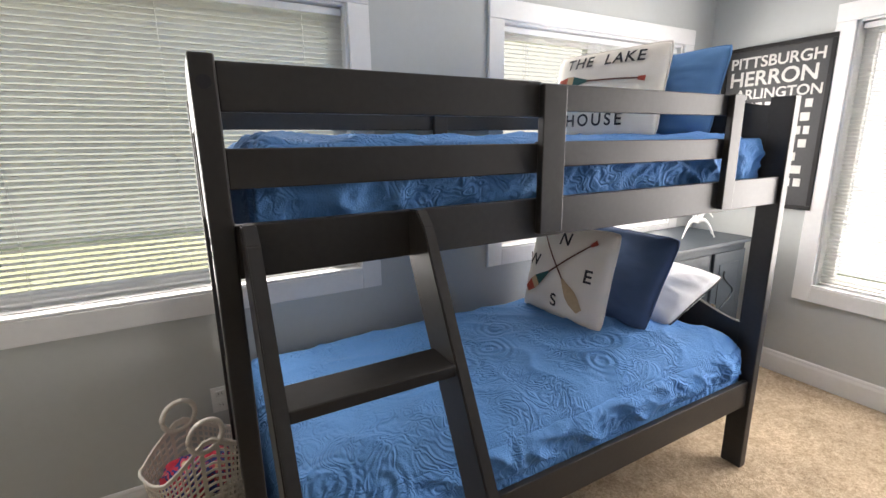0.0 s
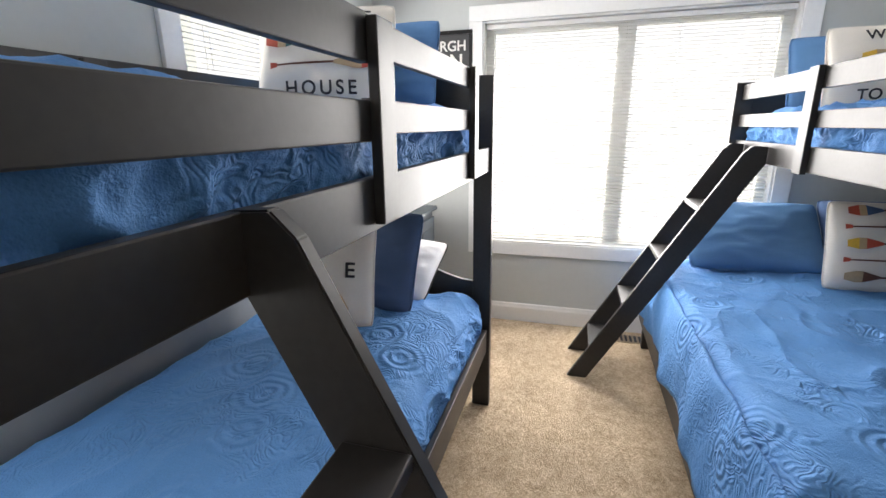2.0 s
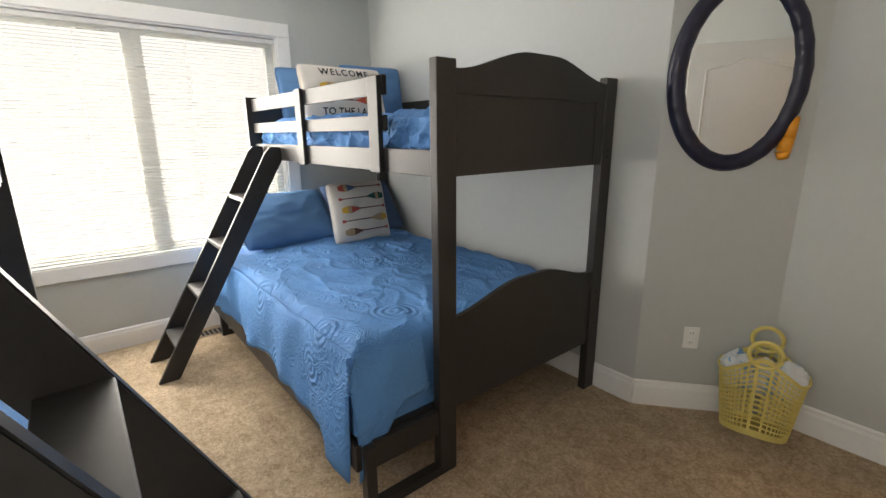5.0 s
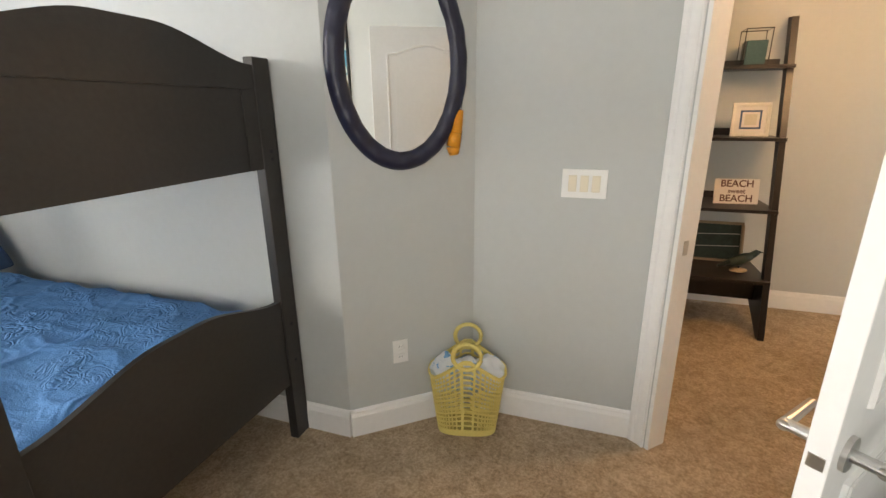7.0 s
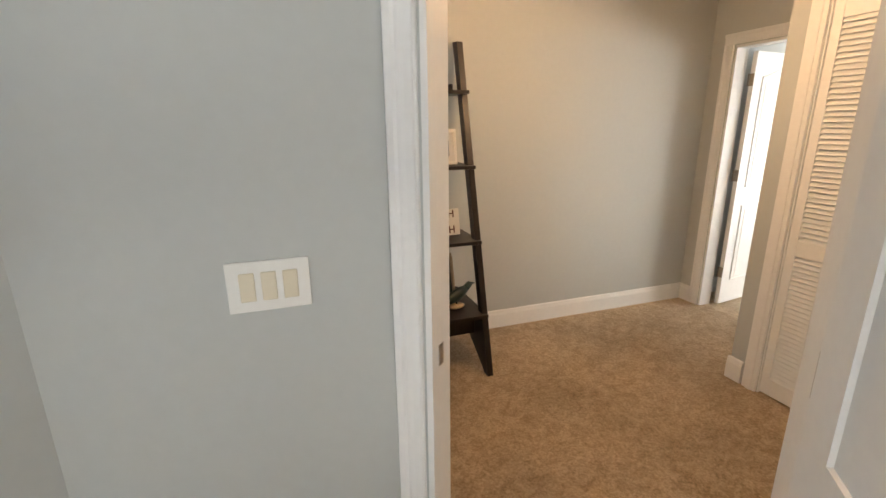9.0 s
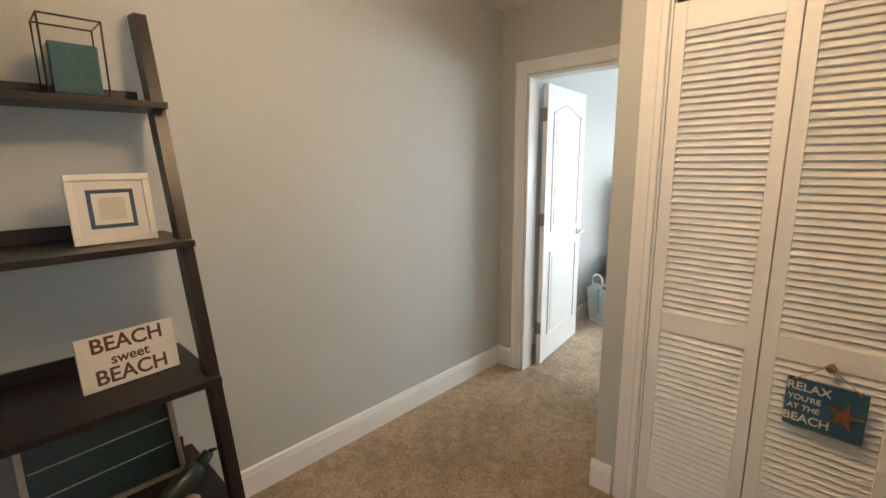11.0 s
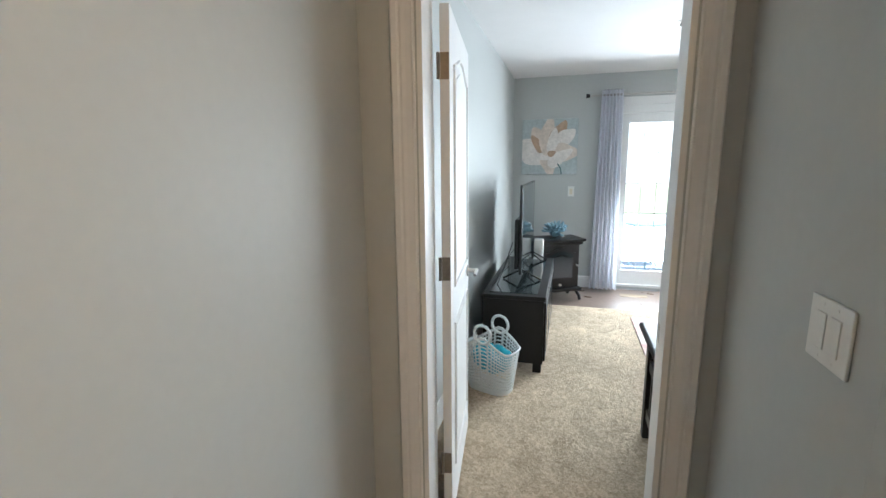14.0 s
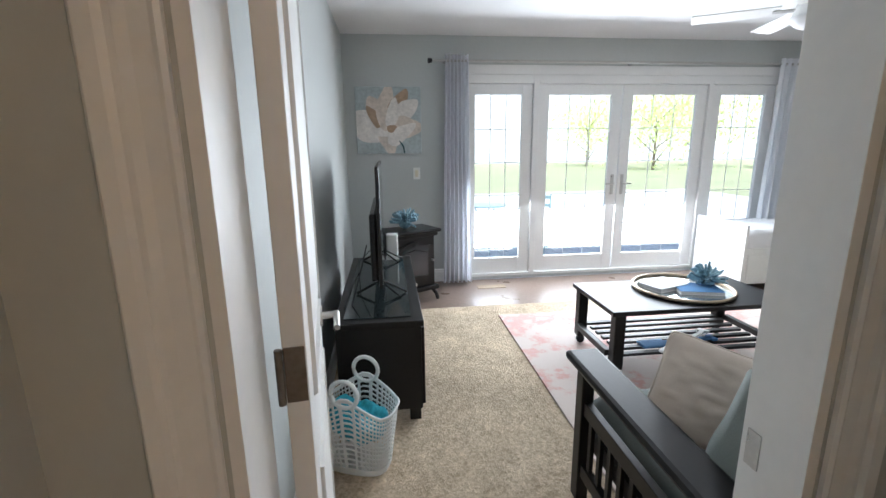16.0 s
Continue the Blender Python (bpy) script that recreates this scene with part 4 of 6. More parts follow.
# ---- baskets ----
def basket(at, rz, material, cloth, label, w=0.34, d=0.20, h=0.33, seed=0):
    root = thing("tote_basket", at, label, "basket", rz)
    nu, nv = 162, 44
    bm = bmesh.new()
    g = []
    for j in range(nv + 1):
        f = j / nv
        row = []
        for i in range(nu):
            a = 2 * math.pi * i / nu
            c, s = math.cos(a), math.sin(a)
            k = 0.80 + 0.22 * f
            ex = 0.62
            x = w / 2 * k * math.copysign(abs(c) ** ex, c)
            y = d / 2 * k * math.copysign(abs(s) ** ex, s)
            up = h * (1 + 0.34 * max(0, 1 - abs(x) / (w * 0.42)) * (1 if abs(s) > 0.6 else 0))
            row.append(bm.verts.new((x, y, 0.004 + up * f)))
        g.append(row)
    for j in range(nv):
        for i in range(nu):
            hole = 4 <= j < nv - 2 and i % 3 != 0 and j % 3 != 0
            if not hole:
                bm.faces.new((g[j][i], g[j][(i + 1) % nu], g[j + 1][(i + 1) % nu], g[j + 1][i]))
    bm.faces.new(g[0][::-1])
    bmesh.ops.recalc_face_normals(bm, faces=bm.faces)
    bmesh.ops.solidify(bm, geom=bm.faces[:], thickness=0.004)
    part("woven_body", bm, material, root)
    shade_smooth(part("rim", tube([v for v in [tuple(p) for p in rim_of(w, d, h, nu)]], 0.006, 6, True), material, root))
    for s in (-1, 1):
        y = s * d / 2 * 1.0
        pts = [(0.062 * math.cos(a), y, h * 1.22 + 0.052 + 0.062 * math.sin(a)) for a in [k * 2 * math.pi / 28 for k in range(28)]]
        shade_smooth(part("handle", tube(pts, 0.010, 8, True), material, root))
    fill = thing("towels", at, cloth[1], "towel", rz)
    for q in range(cloth[2]):
        bm = bmesh.new()
        bmesh.ops.create_icosphere(bm, subdivisions=4, radius=1)
        for v in bm.verts:
            k = 1 + 0.28 * noise.noise(v.co * 1.9 + Vector((seed, q * 3, 0))) + 0.12 * noise.noise(v.co * 5 + Vector((q, seed, 1)))
            v.co = Vector((v.co.x * w * 0.23, v.co.y * d * 0.36, v.co.z * 0.09)) * k
            v.co += Vector(((q - (cloth[2] - 1) / 2) * w * 0.27, 0, h * (0.93 if cloth[2] > 2 else 0.76) - 0.01 * (q % 2)))
        shade_smooth(part("towel", bm, cloth[0][q % len(cloth[0])], fill))
    return root


def rim_of(w, d, h, nu):
    for i in range(nu):
        a = 2 * math.pi * i / nu
        c, s = math.cos(a), math.sin(a)
        x = w / 2 * 1.02 * math.copysign(abs(c) ** 0.62, c)
        y = d / 2 * 1.02 * math.copysign(abs(s) ** 0.62, s)
        yield (x, y, 0.004 + h * (1 + 0.34 * max(0, 1 - abs(x) / (w * 0.42)) * (1 if abs(s) > 0.6 else 0)))


def print_cloth(name, base, spots, scale):
    m = mat(name, base, 0.9, bump=0.3, bump_scale=400)
    n, l = m.node_tree.nodes, m.node_tree.links
    nz, tc, rp = n.new("ShaderNodeTexNoise"), n.new("ShaderNodeTexCoord"), n.new("ShaderNodeValToRGB")
    nz.inputs["Scale"].default_value = scale
    rp.color_ramp.interpolation = "CONSTANT"
    rp.color_ramp.elements[0].color = (*base, 1)
    rp.color_ramp.elements[1].position = 0.48
    rp.color_ramp.elements[1].color = (*spots[0], 1)
    for k, c in enumerate(spots[1:]):
        e = rp.color_ramp.elements.new(0.58 + 0.08 * k)
        e.color = (*c, 1)
    l.new(tc.outputs["Object"], nz.inputs["Vector"]), l.new(nz.outputs[0], rp.inputs[0]), l.new(rp.outputs[0], n["Principled BSDF"].inputs["Base Color"])
    return m


YELLOW = mat("yellow_plastic", (0.72, 0.60, 0.19), 0.45, spread=0.08)
CREAMP = mat("cream_plastic", (0.70, 0.65, 0.58), 0.45, spread=0.08)
WHITEP = mat("white_basket_plastic", (0.75, 0.78, 0.78), 0.45, spread=0.05)
T1 = print_cloth("white_blue_towel", (0.72, 0.75, 0.78), [(0.72, 0.75, 0.78), (0.2, 0.42, 0.66)], 14)
T2 = print_cloth("red_print_cloth", (0.45, 0.03, 0.06), [(0.03, 0.05, 0.2), (0.6, 0.1, 0.15), (0.6, 0.5, 0.3)], 22)
T3 = mat("teal_towel", (0.05, 0.38, 0.50), 0.9, spread=0.3, scale=20, bump=0.4, bump_scale=300)
basket((0.172, -1.645, 0), 14, YELLOW, ([T1], "white and blue towels rolled in the basket", 3), "yellow plastic tote basket with round handles", 0.35, 0.2, 0.315, 1)
basket((-0.115, 1.83, 0), 24, CREAMP, ([T2], "red patterned cloths in the basket", 2), "cream plastic tote basket beside the bunk bed", 0.36, 0.22, 0.34, 2)

# floor register
vent = thing("floor_vent", (3.12, 0.2, 0), "brown metal floor vent in the carpet", "vent", 90)
part("frame", block(-0.15, 0.15, -0.06, 0.06, 0.0, 0.006, 0.002), BRASSY, vent)
for k in range(9):
    part("slat", block(-0.13 + k * 0.03, -0.115 + k * 0.03, -0.045, 0.045, 0.0061, 0.009), INK, vent)

# suitcase behind the open door
CASE = mat("black_ribbed_plastic", (0.02, 0.02, 0.022), 0.4, spread=0.2)
sc = thing("suitcase", (-0.83, -0.53, 0), "black hard-shell suitcase behind the open door", "suitcase", 50)
part("shell", block(-0.2, 0.2, -0.12, 0.12, 0.045, 0.745, 0.05), CASE, sc)
for k in range(7):
    part("rib", block(-0.165 + 0.055 * k - 0.012, -0.165 + 0.055 * k + 0.012, -0.125, 0.125, 0.10, 0.7475, 0.003), CASE, sc)
part("zip_band", block(-0.203, 0.203, -0.008, 0.008, 0.05, 0.749, 0.004), INK, sc)
for x in (-0.14, 0.14):
    for y in (-0.08, 0.08):
        part("wheel", rod((x - 0.012, y, 0.024), (x + 0.012, y, 0.024), 0.024), INK, sc)

# picture opposite the slanting wall
ARTC = print_cloth("bright_painting", (0.75, 0.78, 0.75), [(0.1, 0.3, 0.45), (0.6, 0.12, 0.06), (0.75, 0.5, 0.08)], 9)
pic = thing("framed_picture", (-1.318, 0.5, 1.28), "colourful abstract picture in a black frame", "picture", 90)
part("canvas", block(-0.34, 0.34, -0.012, 0.0, 0.02, 0.9), ARTC, pic)
for a, b, c, d in ((-0.36, 0.36, 0, 0.02), (-0.36, 0.36, 0.9, 0.92), (-0.36, -0.34, 0.0205, 0.8995), (0.34, 0.36, 0.0205, 0.8995)):
    part("frame", block(a, b, -0.02, 0.0, c, d, 0.002), BLACKWOOD, pic)


# ---- hall ----
def louvre_leaf(y0, wide, label):
    """One leaf of the folding closet doors, in the plane x = -2.86."""
    root = thing("louvred_door", (-2.875, y0, 0.012), label, "closet door", 90, "closet doors")
    w, h = wide - 0.004, 2.085
    for a, b in ((0.0, 0.045), (w - 0.045, w)):
        part("stile", block(a, b, -0.028, 0.0, 0.0, h, 0.002), WHITE, root)
    for a, b in ((0.0, 0.10), (0.835, 0.915), (h - 0.10, h)):
        part("rail", block(0.045, w - 0.045, -0.028, 0.0, a, b, 0.002), WHITE, root)
    first = None
    for lo, hi in ((0.10, 0.835), (0.915, h - 0.10)):
        z = lo + 0.013
        while z < hi - 0.008:
            if first is None:
                bm = bmesh.new()
                put_box(bm, 0.044, w - 0.044, -0.017, 0.017, -0.0028, 0.0028, 0.0, None)
                bmesh.ops.rotate(bm, verts=bm.verts, matrix=Matrix.Rotation(radians(50), 3, "X"))
                first = part("slat", bm, WHITE, root)
                first.location = (0, -0.014, z)
            else:
                o = new("slat", first.data)
                o.parent, o.location = root, (0, -0.014, z)
            z += 0.0262
    return root


for k in range(4):
    louvre_leaf(-2.352 + 0.39 * k, 0.39, "white louvred folding closet door leaf")
cf = thing("door_frame_3", (-2.84, -2.36, 0), "white painted closet casing", "door frame", 90, kind="structure")
for a, b in ((-0.085, -0.002), (1.572, 1.66)):
    part("casing", block(a, b, -0.018, 0.0, 0.0, 2.125, 0.004), WHITE, cf)
    part("casing_bead", block(a + 0.03, a + 0.06, -0.024, -0.018, 0.0, 2.125, 0.002), WHITE, cf)
part("casing", block(-0.085, 1.66, -0.019, 0.0, 2.1255, 2.205, 0.004), WHITE, cf)
for a, b in ((0.0, 0.006), (1.564, 1.57)):
    part("jamb", block(a, b, 0.0, 0.1, 0.0, 2.12), WHITE, cf)
part("track", block(0.01, 1.56, 0.03, 0.06, 2.10, 2.12), INK, cf)

# sign that hangs from the closet knob
SIGNBLUE = mat("navy_sign_paint", (0.03, 0.09, 0.16), 0.6, spread=0.25, scale=12, fine=70)
knob = thing("door_knob", (-2.846, -1.765, 0.862), "round bronze knob on the closet door", "knob", 90)
part("stem", rod((0, 0.0, 0), (0, -0.022, 0), 0.007), BRASSY, knob)
part("head", rod((0, -0.020, 0), (0, -0.034, 0), 0.013, 0.015, 16), BRASSY, knob)
sg = thing("hanging_sign", (-2.818, -1.768, 0.63), "blue wooden sign with starfish hanging from a knob", "sign", 86)
part("board", block(-0.105, 0.105, -0.008, 0.0, 0.0, 0.175, 0.002), SIGNBLUE, sg)
for s, x, z, size in (("RELAX", -0.045, 0.145, 0.040), ("YOU'RE", -0.053, 0.105, 0.026), ("AT THE", -0.053, 0.072, 0.026), ("BEACH", -0.042, 0.032, 0.040)):
    lettering("lettering", s, size, pose(x, -0.0085, z, 90), CREAM, sg)
STAR = mat("brown_starfish", (0.20, 0.085, 0.035), 0.8, spread=0.3, scale=60)
out = []
for k in range(10):
    r = 0.05 if k % 2 == 0 else 0.017
    out.append((0.052 + r * math.sin(k * math.pi / 5 + 0.2), 0.085 + r * math.cos(k * math.pi / 5 + 0.2)))
part("starfish", prism(out, 0.007, Matrix(((1, 0, 0, 0), (0, 0, 1, -0.0155), (0, 1, 0, 0), (0, 0, 0, 1)))), STAR, sg)
part("string", tube([(-0.085, -0.009, 0.17), (0.0, -0.012, 0.245), (0.085, -0.009, 0.17)], 0.0022, 6), TAN, sg)

# leaning ladder shelf
sh = thing("ladder_shelf", (-0.95, -3.70, 0), "espresso wooden leaning ladder shelf against the wall", "shelf")
SW2 = 0.49


def shelf_side(x):
    out = [(0.595, 0.0), (0.645, 0.0), (0.10, 2.035), (0.025, 2.04), (0.49, 0.36), (0.03, 0.36), (0.03, 0.30), (0.25, 0.21), (0.45, 0.09)]
    m = Matrix(((0, 0, 1, x), (1, 0, 0, 0), (0, 1, 0, 0), (0, 0, 0, 1)))
    part("side_rail", prism(out, 0.038, m), ESPRESSO, sh)


shelf_side(-SW2 - 0.025), shelf_side(SW2 - 0.013)
SHELVES = ((0.385, 0.57), (0.835, 0.455), (1.29, 0.345), (1.74, 0.235))
for z, depth in SHELVES:
    b = part("shelf", block(-SW2 - 0.02, SW2 + 0.02, 0.012, depth, z - 0.022, z, 0.002), ESPRESSO, sh)
    part("back_lip", block(-SW2 + 0.012, SW2 - 0.012, 0.0115, 0.024, z + 0.0005, z + 0.05, 0.002), ESPRESSO, b)
part("apron", block(-SW2 + 0.0135, SW2 - 0.0135, 0.40, 0.418, 0.20, 0.3625, 0.002), ESPRESSO, sh)

SMOKE = mat("smoky_glass", (0.06, 0.12, 0.14), 0.08, spread=0.2)


def lantern(x, y, z, k=1.0):
    root = thing("glass_lantern", (x, y, z), "square smoky glass lantern with a black wire frame", "lantern")
    a = 0.075 * k
    part("glass_box", block(-a * 0.8, a * 0.8, -a * 0.8, a * 0.8, 0.008, 0.155 * k, 0.004), SMOKE, root)
    part("base", block(-a, a, -a, a, 0.0, 0.008), BLACKWOOD, root)
    for s in (-1, 1):
        part("wire_frame", tube([(s * a, a * 0.9, 0.008), (s * a, a * 0.9, 0.225 * k), (s * a, -a * 0.9, 0.225 * k), (s * a, -a * 0.9, 0.008)], 0.003, 6), BLACKWOOD, root)
        part("wire_frame", tube([(-a, s * a * 0.9, 0.225 * k), (a, s * a * 0.9, 0.225 * k)], 0.003, 6), BLACKWOOD, root)


lantern(-0.62, -3.58, 1.74)
lantern(-1.24, -3.58, 1.74, 1.0)


def picture(at, rz, w, h, label, inner):
    root = new("picture_frame")
    root.matrix_world = pose(*at, -9, 0, rz)
    tagged(root, label, "picture frame")
    f = 0.02
    for a, b, c, d in ((-w / 2, w / 2, 0, f), (-w / 2, w / 2, h - f, h), (-w / 2, -w / 2 + f, f + 0.0005, h - f - 0.0005), (w / 2 - f, w / 2, f + 0.0005, h - f - 0.0005)):
        part("frame", block(a, b, -0.018, 0.0, c, d, 0.002), WHITE, root)
    part("mat_board", block(-w / 2 + f, w / 2 - f, -0.008, 0.0, f, h - f), SHEET, root)
    k = 0.28
    bd = part("border", block(-w * k, w * k, -0.0092, -0.0081, h / 2 - h * k, h / 2 + h * k), NAVY, root)
    part("mount", block(-w * k + 0.012, w * k - 0.012, -0.010, -0.0093, h / 2 - h * k + 0.012, h / 2 + h * k - 0.012), SHEET, bd)
    part("photo", block(-w * 0.16, w * 0.16, -0.0108, -0.0101, h / 2 - h * 0.16, h / 2 + h * 0.16), inner, bd)


picture((-1.275, -3.50, 1.29), 180, 0.225, 0.22, "white square picture frame with a navy border", CREAM)
picture((-0.86, -3.50, 1.29), 180, 0.14, 0.17, "small white picture frame", CREAM)
bs = new("lettered_sign")
bs.matrix_world = pose(-1.255, -3.45, 0.8355, -10, 0, 186)
tagged(bs, "cream wooden sign with black beach lettering", "sign")
part("board", block(-0.14, 0.14, -0.012, 0.0, 0.0, 0.172, 0.002), CANVAS, bs)
for s, z, size in (("BEACH", 0.138, 0.066), ("sweet", 0.087, 0.046), ("BEACH", 0.036, 0.066)):
    lettering("lettering", s, size, pose(0, -0.0125, z, 90, 0, 0), BROWN, bs)
TRAYG = mat("dark_green_lacquer", (0.016, 0.035, 0.028), 0.35, spread=0.5, scale=9, fine=40)
tray = new("painted_tray")
tray.matrix_world = pose(-1.16, -3.53, 0.386, -16, 0, 180)
tagged(tray, "dark green painted tray leaning on the shelf", "tray")
part("panel", block(-0.21, 0.21, -0.008, 0.0, 0.0, 0.29, 0.002), TRAYG, tray)
for a, b, c, d in ((-0.22, 0.22, -0.001, 0.018), (-0.22, 0.22, 0.275, 0.295), (-0.225, -0.205, 0.0185, 0.2745), (0.205, 0.225, 0.0185, 0.2745)):
    part("frame", block(a, b, -0.022, 0.001, c, d, 0.002), BRASSY, tray)
for z in (0.10, 0.19):
    part("rope_line", rod((-0.2, -0.0085, z), (0.2, -0.0085, z + 0.02), 0.0025, seg=6), CREAM, tray)


def bird(x, y, z, rz):
    """A carved shore bird on a pale stone."""
    root = thing("bird_figurine", (x, y, z), "dark green carved bird figurine on a stone", "figurine", rz)
    bm = bmesh.new()
    bmesh.ops.create_uvsphere(bm, u_segments=18, v_segments=12, radius=1)
    for v in bm.verts:
        p = v.co.copy()
        v.co = Vector((p.x * 0.10, p.y * 0.036 * (1 - 0.45 * abs(min(p.x, 0))), p.z * 0.04 + 0.09 + 0.03 * p.x))
    put_rod(bm, (0.07, 0, 0.115), (0.115, 0, 0.145), 0.024, 0.02, 12)
    put_rod(bm, (0.12, 0, 0.145), (0.165, 0, 0.135), 0.009, 0.002, 8)
    put_rod(bm, (-0.07, 0, 0.075), (-0.15, 0, 0.05), 0.02, 0.008, 8)
    put_rod(bm, (0.0, 0, 0.025), (0.0, 0, 0.06), 0.006, 0.006, 8)
    shade_smooth(part("bird", bm, TRAYG, root))
    bm = bmesh.new()
    bmesh.ops.create_uvsphere(bm, u_segments=14, v_segments=8, radius=1)
    for v in bm.verts:
        v.co = Vector((v.co.x * 0.06, v.co.y * 0.04, v.co.z * 0.016 + 0.015))
    shade_smooth(part("stone", bm, TAN, root))


bird(-1.31, -3.30, 0.386, 200)

FROST = glow_mat("frosted_lamp_glass", (1.0, 0.78, 0.5), 0.8)
cl = thing("ceiling_lamp", (-1.75, -2.3, CEIL_H), "round frosted flush ceiling lamp", "ceiling lamp")
part("base", rod((0, 0, 0), (0, 0, -0.025), 0.15, 0.15, 32), STEEL, cl)
dm = part("diffuser", rod((0, 0, -0.025), (0, 0, -0.08), 0.14, 0.08, 32), FROST, cl)
dm.visible_shadow = False

# ---- living room ----
PLANK = mat("grey_brown_laminate", (0.17, 0.125, 0.10), 0.3, spread=0.25, scale=3, fine=30, bump=0.05)
tagged(part("floor_wood", block(-7.90, -7.05, -3.70, 2.3, -0.1, -0.004), PLANK), "grey-brown laminate floor by the french doors", "floor", kind="structure")

fd = thing("french_doors", (WX, -2.55, 0.03), "white french doors with sidelights and thin muntins", "french doors", 90, kind="structure")
FW = 3.65


def glazed(x0, x1, z0, z1, stile, name, parent, handle=0):
    u = part(name, block(x0, x0 + stile, 0.03, 0.075, z0, z1, 0.003), WHITE, parent)
    part("stile", block(x1 - stile, x1, 0.03, 0.075, z0, z1, 0.003), WHITE, u)
    part("rail", block(x0 + stile, x1 - stile, 0.032, 0.073, z0, z0 + 0.17, 0.003), WHITE, u)
    part("rail", block(x0 + stile, x1 - stile, 0.032, 0.073, z1 - 0.10, z1, 0.003), WHITE, u)
    g = part("pane", block(x0 + stile - 0.005, x1 - stile + 0.005, 0.05, 0.054, z0 + 0.165, z1 - 0.095), GLASS, u)
    g.visible_shadow = False
    a, b, lo, hi = x0 + stile, x1 - stile, z0 + 0.17, z1 - 0.10
    for k in (1, 2):
        x = a + (b - a) * k / 3
        part("muntin", block(x - 0.004, x + 0.004, 0.046, 0.0498, lo, hi), WHITE, u)
    for k in range(1, 5):
        z = lo + (hi - lo) * k / 5
        part("muntin", block(a, b, 0.0462, 0.0496, z - 0.004, z + 0.004), WHITE, u)
    if handle:
        x = x1 - 0.05 if handle > 0 else x0 + 0.05
        hd = part("handle", block(x - 0.018, x + 0.018, 0.022, 0.0295, 0.88, 1.10, 0.003), STEEL, u, "nickel lever handle")
        bm = bmesh.new()
        put_rod(bm, (x, 0.022, 1.0), (x, -0.02, 1.0), 0.009), put_rod(bm, (x, -0.016, 1.0), (x - handle * 0.09, -0.016, 1.0), 0.009)
        part("lever", bm, STEEL, hd)


for a, b in ((0.0, 0.06), (0.79, 0.85), (2.75, 2.80), (3.57, 3.65)):
    part("frame_post", block(a, b, 0.0, 0.13, 0.0, 2.13, 0.003), WHITE, fd)
for a, b in ((0.0605, 0.7895), (0.8505, 2.7495), (2.8005, 3.5695)):
    part("head", block(a, b, 0.0, 0.13, 2.045, 2.13, 0.003), WHITE, fd)
    part("threshold", block(a, b, 0.0, 0.13, 0.0, 0.03, 0.003), WHITE, fd)
glazed(0.065, 0.785, 0.032, 2.04, 0.11, "sidelight", fd)
glazed(0.855, 1.77, 0.032, 2.04, 0.11, "door_leaf", fd, 1)
glazed(1.785, 2.745, 0.032, 2.04, 0.11, "door_leaf", fd, -1)
glazed(2.805, 3.565, 0.032, 2.04, 0.11, "sidelight", fd)
part("trim_casing", block(-0.09, -0.001, -0.02, 0.0, -0.028, 2.13, 0.003), WHITE, fd)
part("trim_casing", block(3.651, 3.74, -0.02, 0.0, -0.028, 2.13, 0.003), WHITE, fd)
part("trim_casing", block(-0.09, 3.74, -0.022, 0.0, 2.1305, 2.22, 0.003), WHITE, fd)

CURT = mat("white_grey_striped_cotton", (0.86, 0.87, 0.89), 0.85, spread=0.06, scale=3, fine=200, bump=0.2, bump_scale=300, spec=0.2)
n_, l_ = CURT.node_tree.nodes, CURT.node_tree.links
tr_, mx_ = n_.new("ShaderNodeBsdfTranslucent"), n_.new("ShaderNodeMixShader")
tr_.inputs[0].default_value, mx_.inputs[0].default_value = (0.8, 0.82, 0.88, 1), 0.4
l_.new(n_["Principled BSDF"].outputs[0], mx_.inputs[1]), l_.new(tr_.outputs[0], mx_.inputs[2]), l_.new(mx_.outputs[0], n_["Material Output"].inputs[0])
STRIPE = mat("slate_stripe_cotton", (0.64, 0.67, 0.73), 0.85, spread=0.1)


def curtain(y0, y1, label, seed, foot):
    root = thing("curtain", (WX + 0.12, (y0 + y1) / 2, 0.02), label, "curtain")
    nu, nv = 84, 16
    half = (y1 - y0) / 2
    bm = bmesh.new()
    g = []
    for i in range(nu + 1):
        f = i / nu
        row = []
        for j in range(nv + 1):
            v = j / nv
            spread = half * (foot + (1 - foot) * v)
            y = -spread + 2 * spread * f
            x = 0.04 * math.sin(f * 6.5 * 2 * math.pi + 0.3 * noise.noise((f * 4, v, seed))) + 0.012 * noise.noise((f * 9, v * 2, seed))
            row.append(bm.verts.new((x, y, 2.30 * v)))
        g.append(row)
    for i in range(nu):
        for j in range(nv):
            bm.faces.new((g[i][j], g[i + 1][j], g[i + 1][j + 1], g[i][j + 1])).material_index = int(i % 14 == 3)
    p = shade_smooth(part("panel", bm, CURT, root))
    p.data.materials.append(STRIPE)


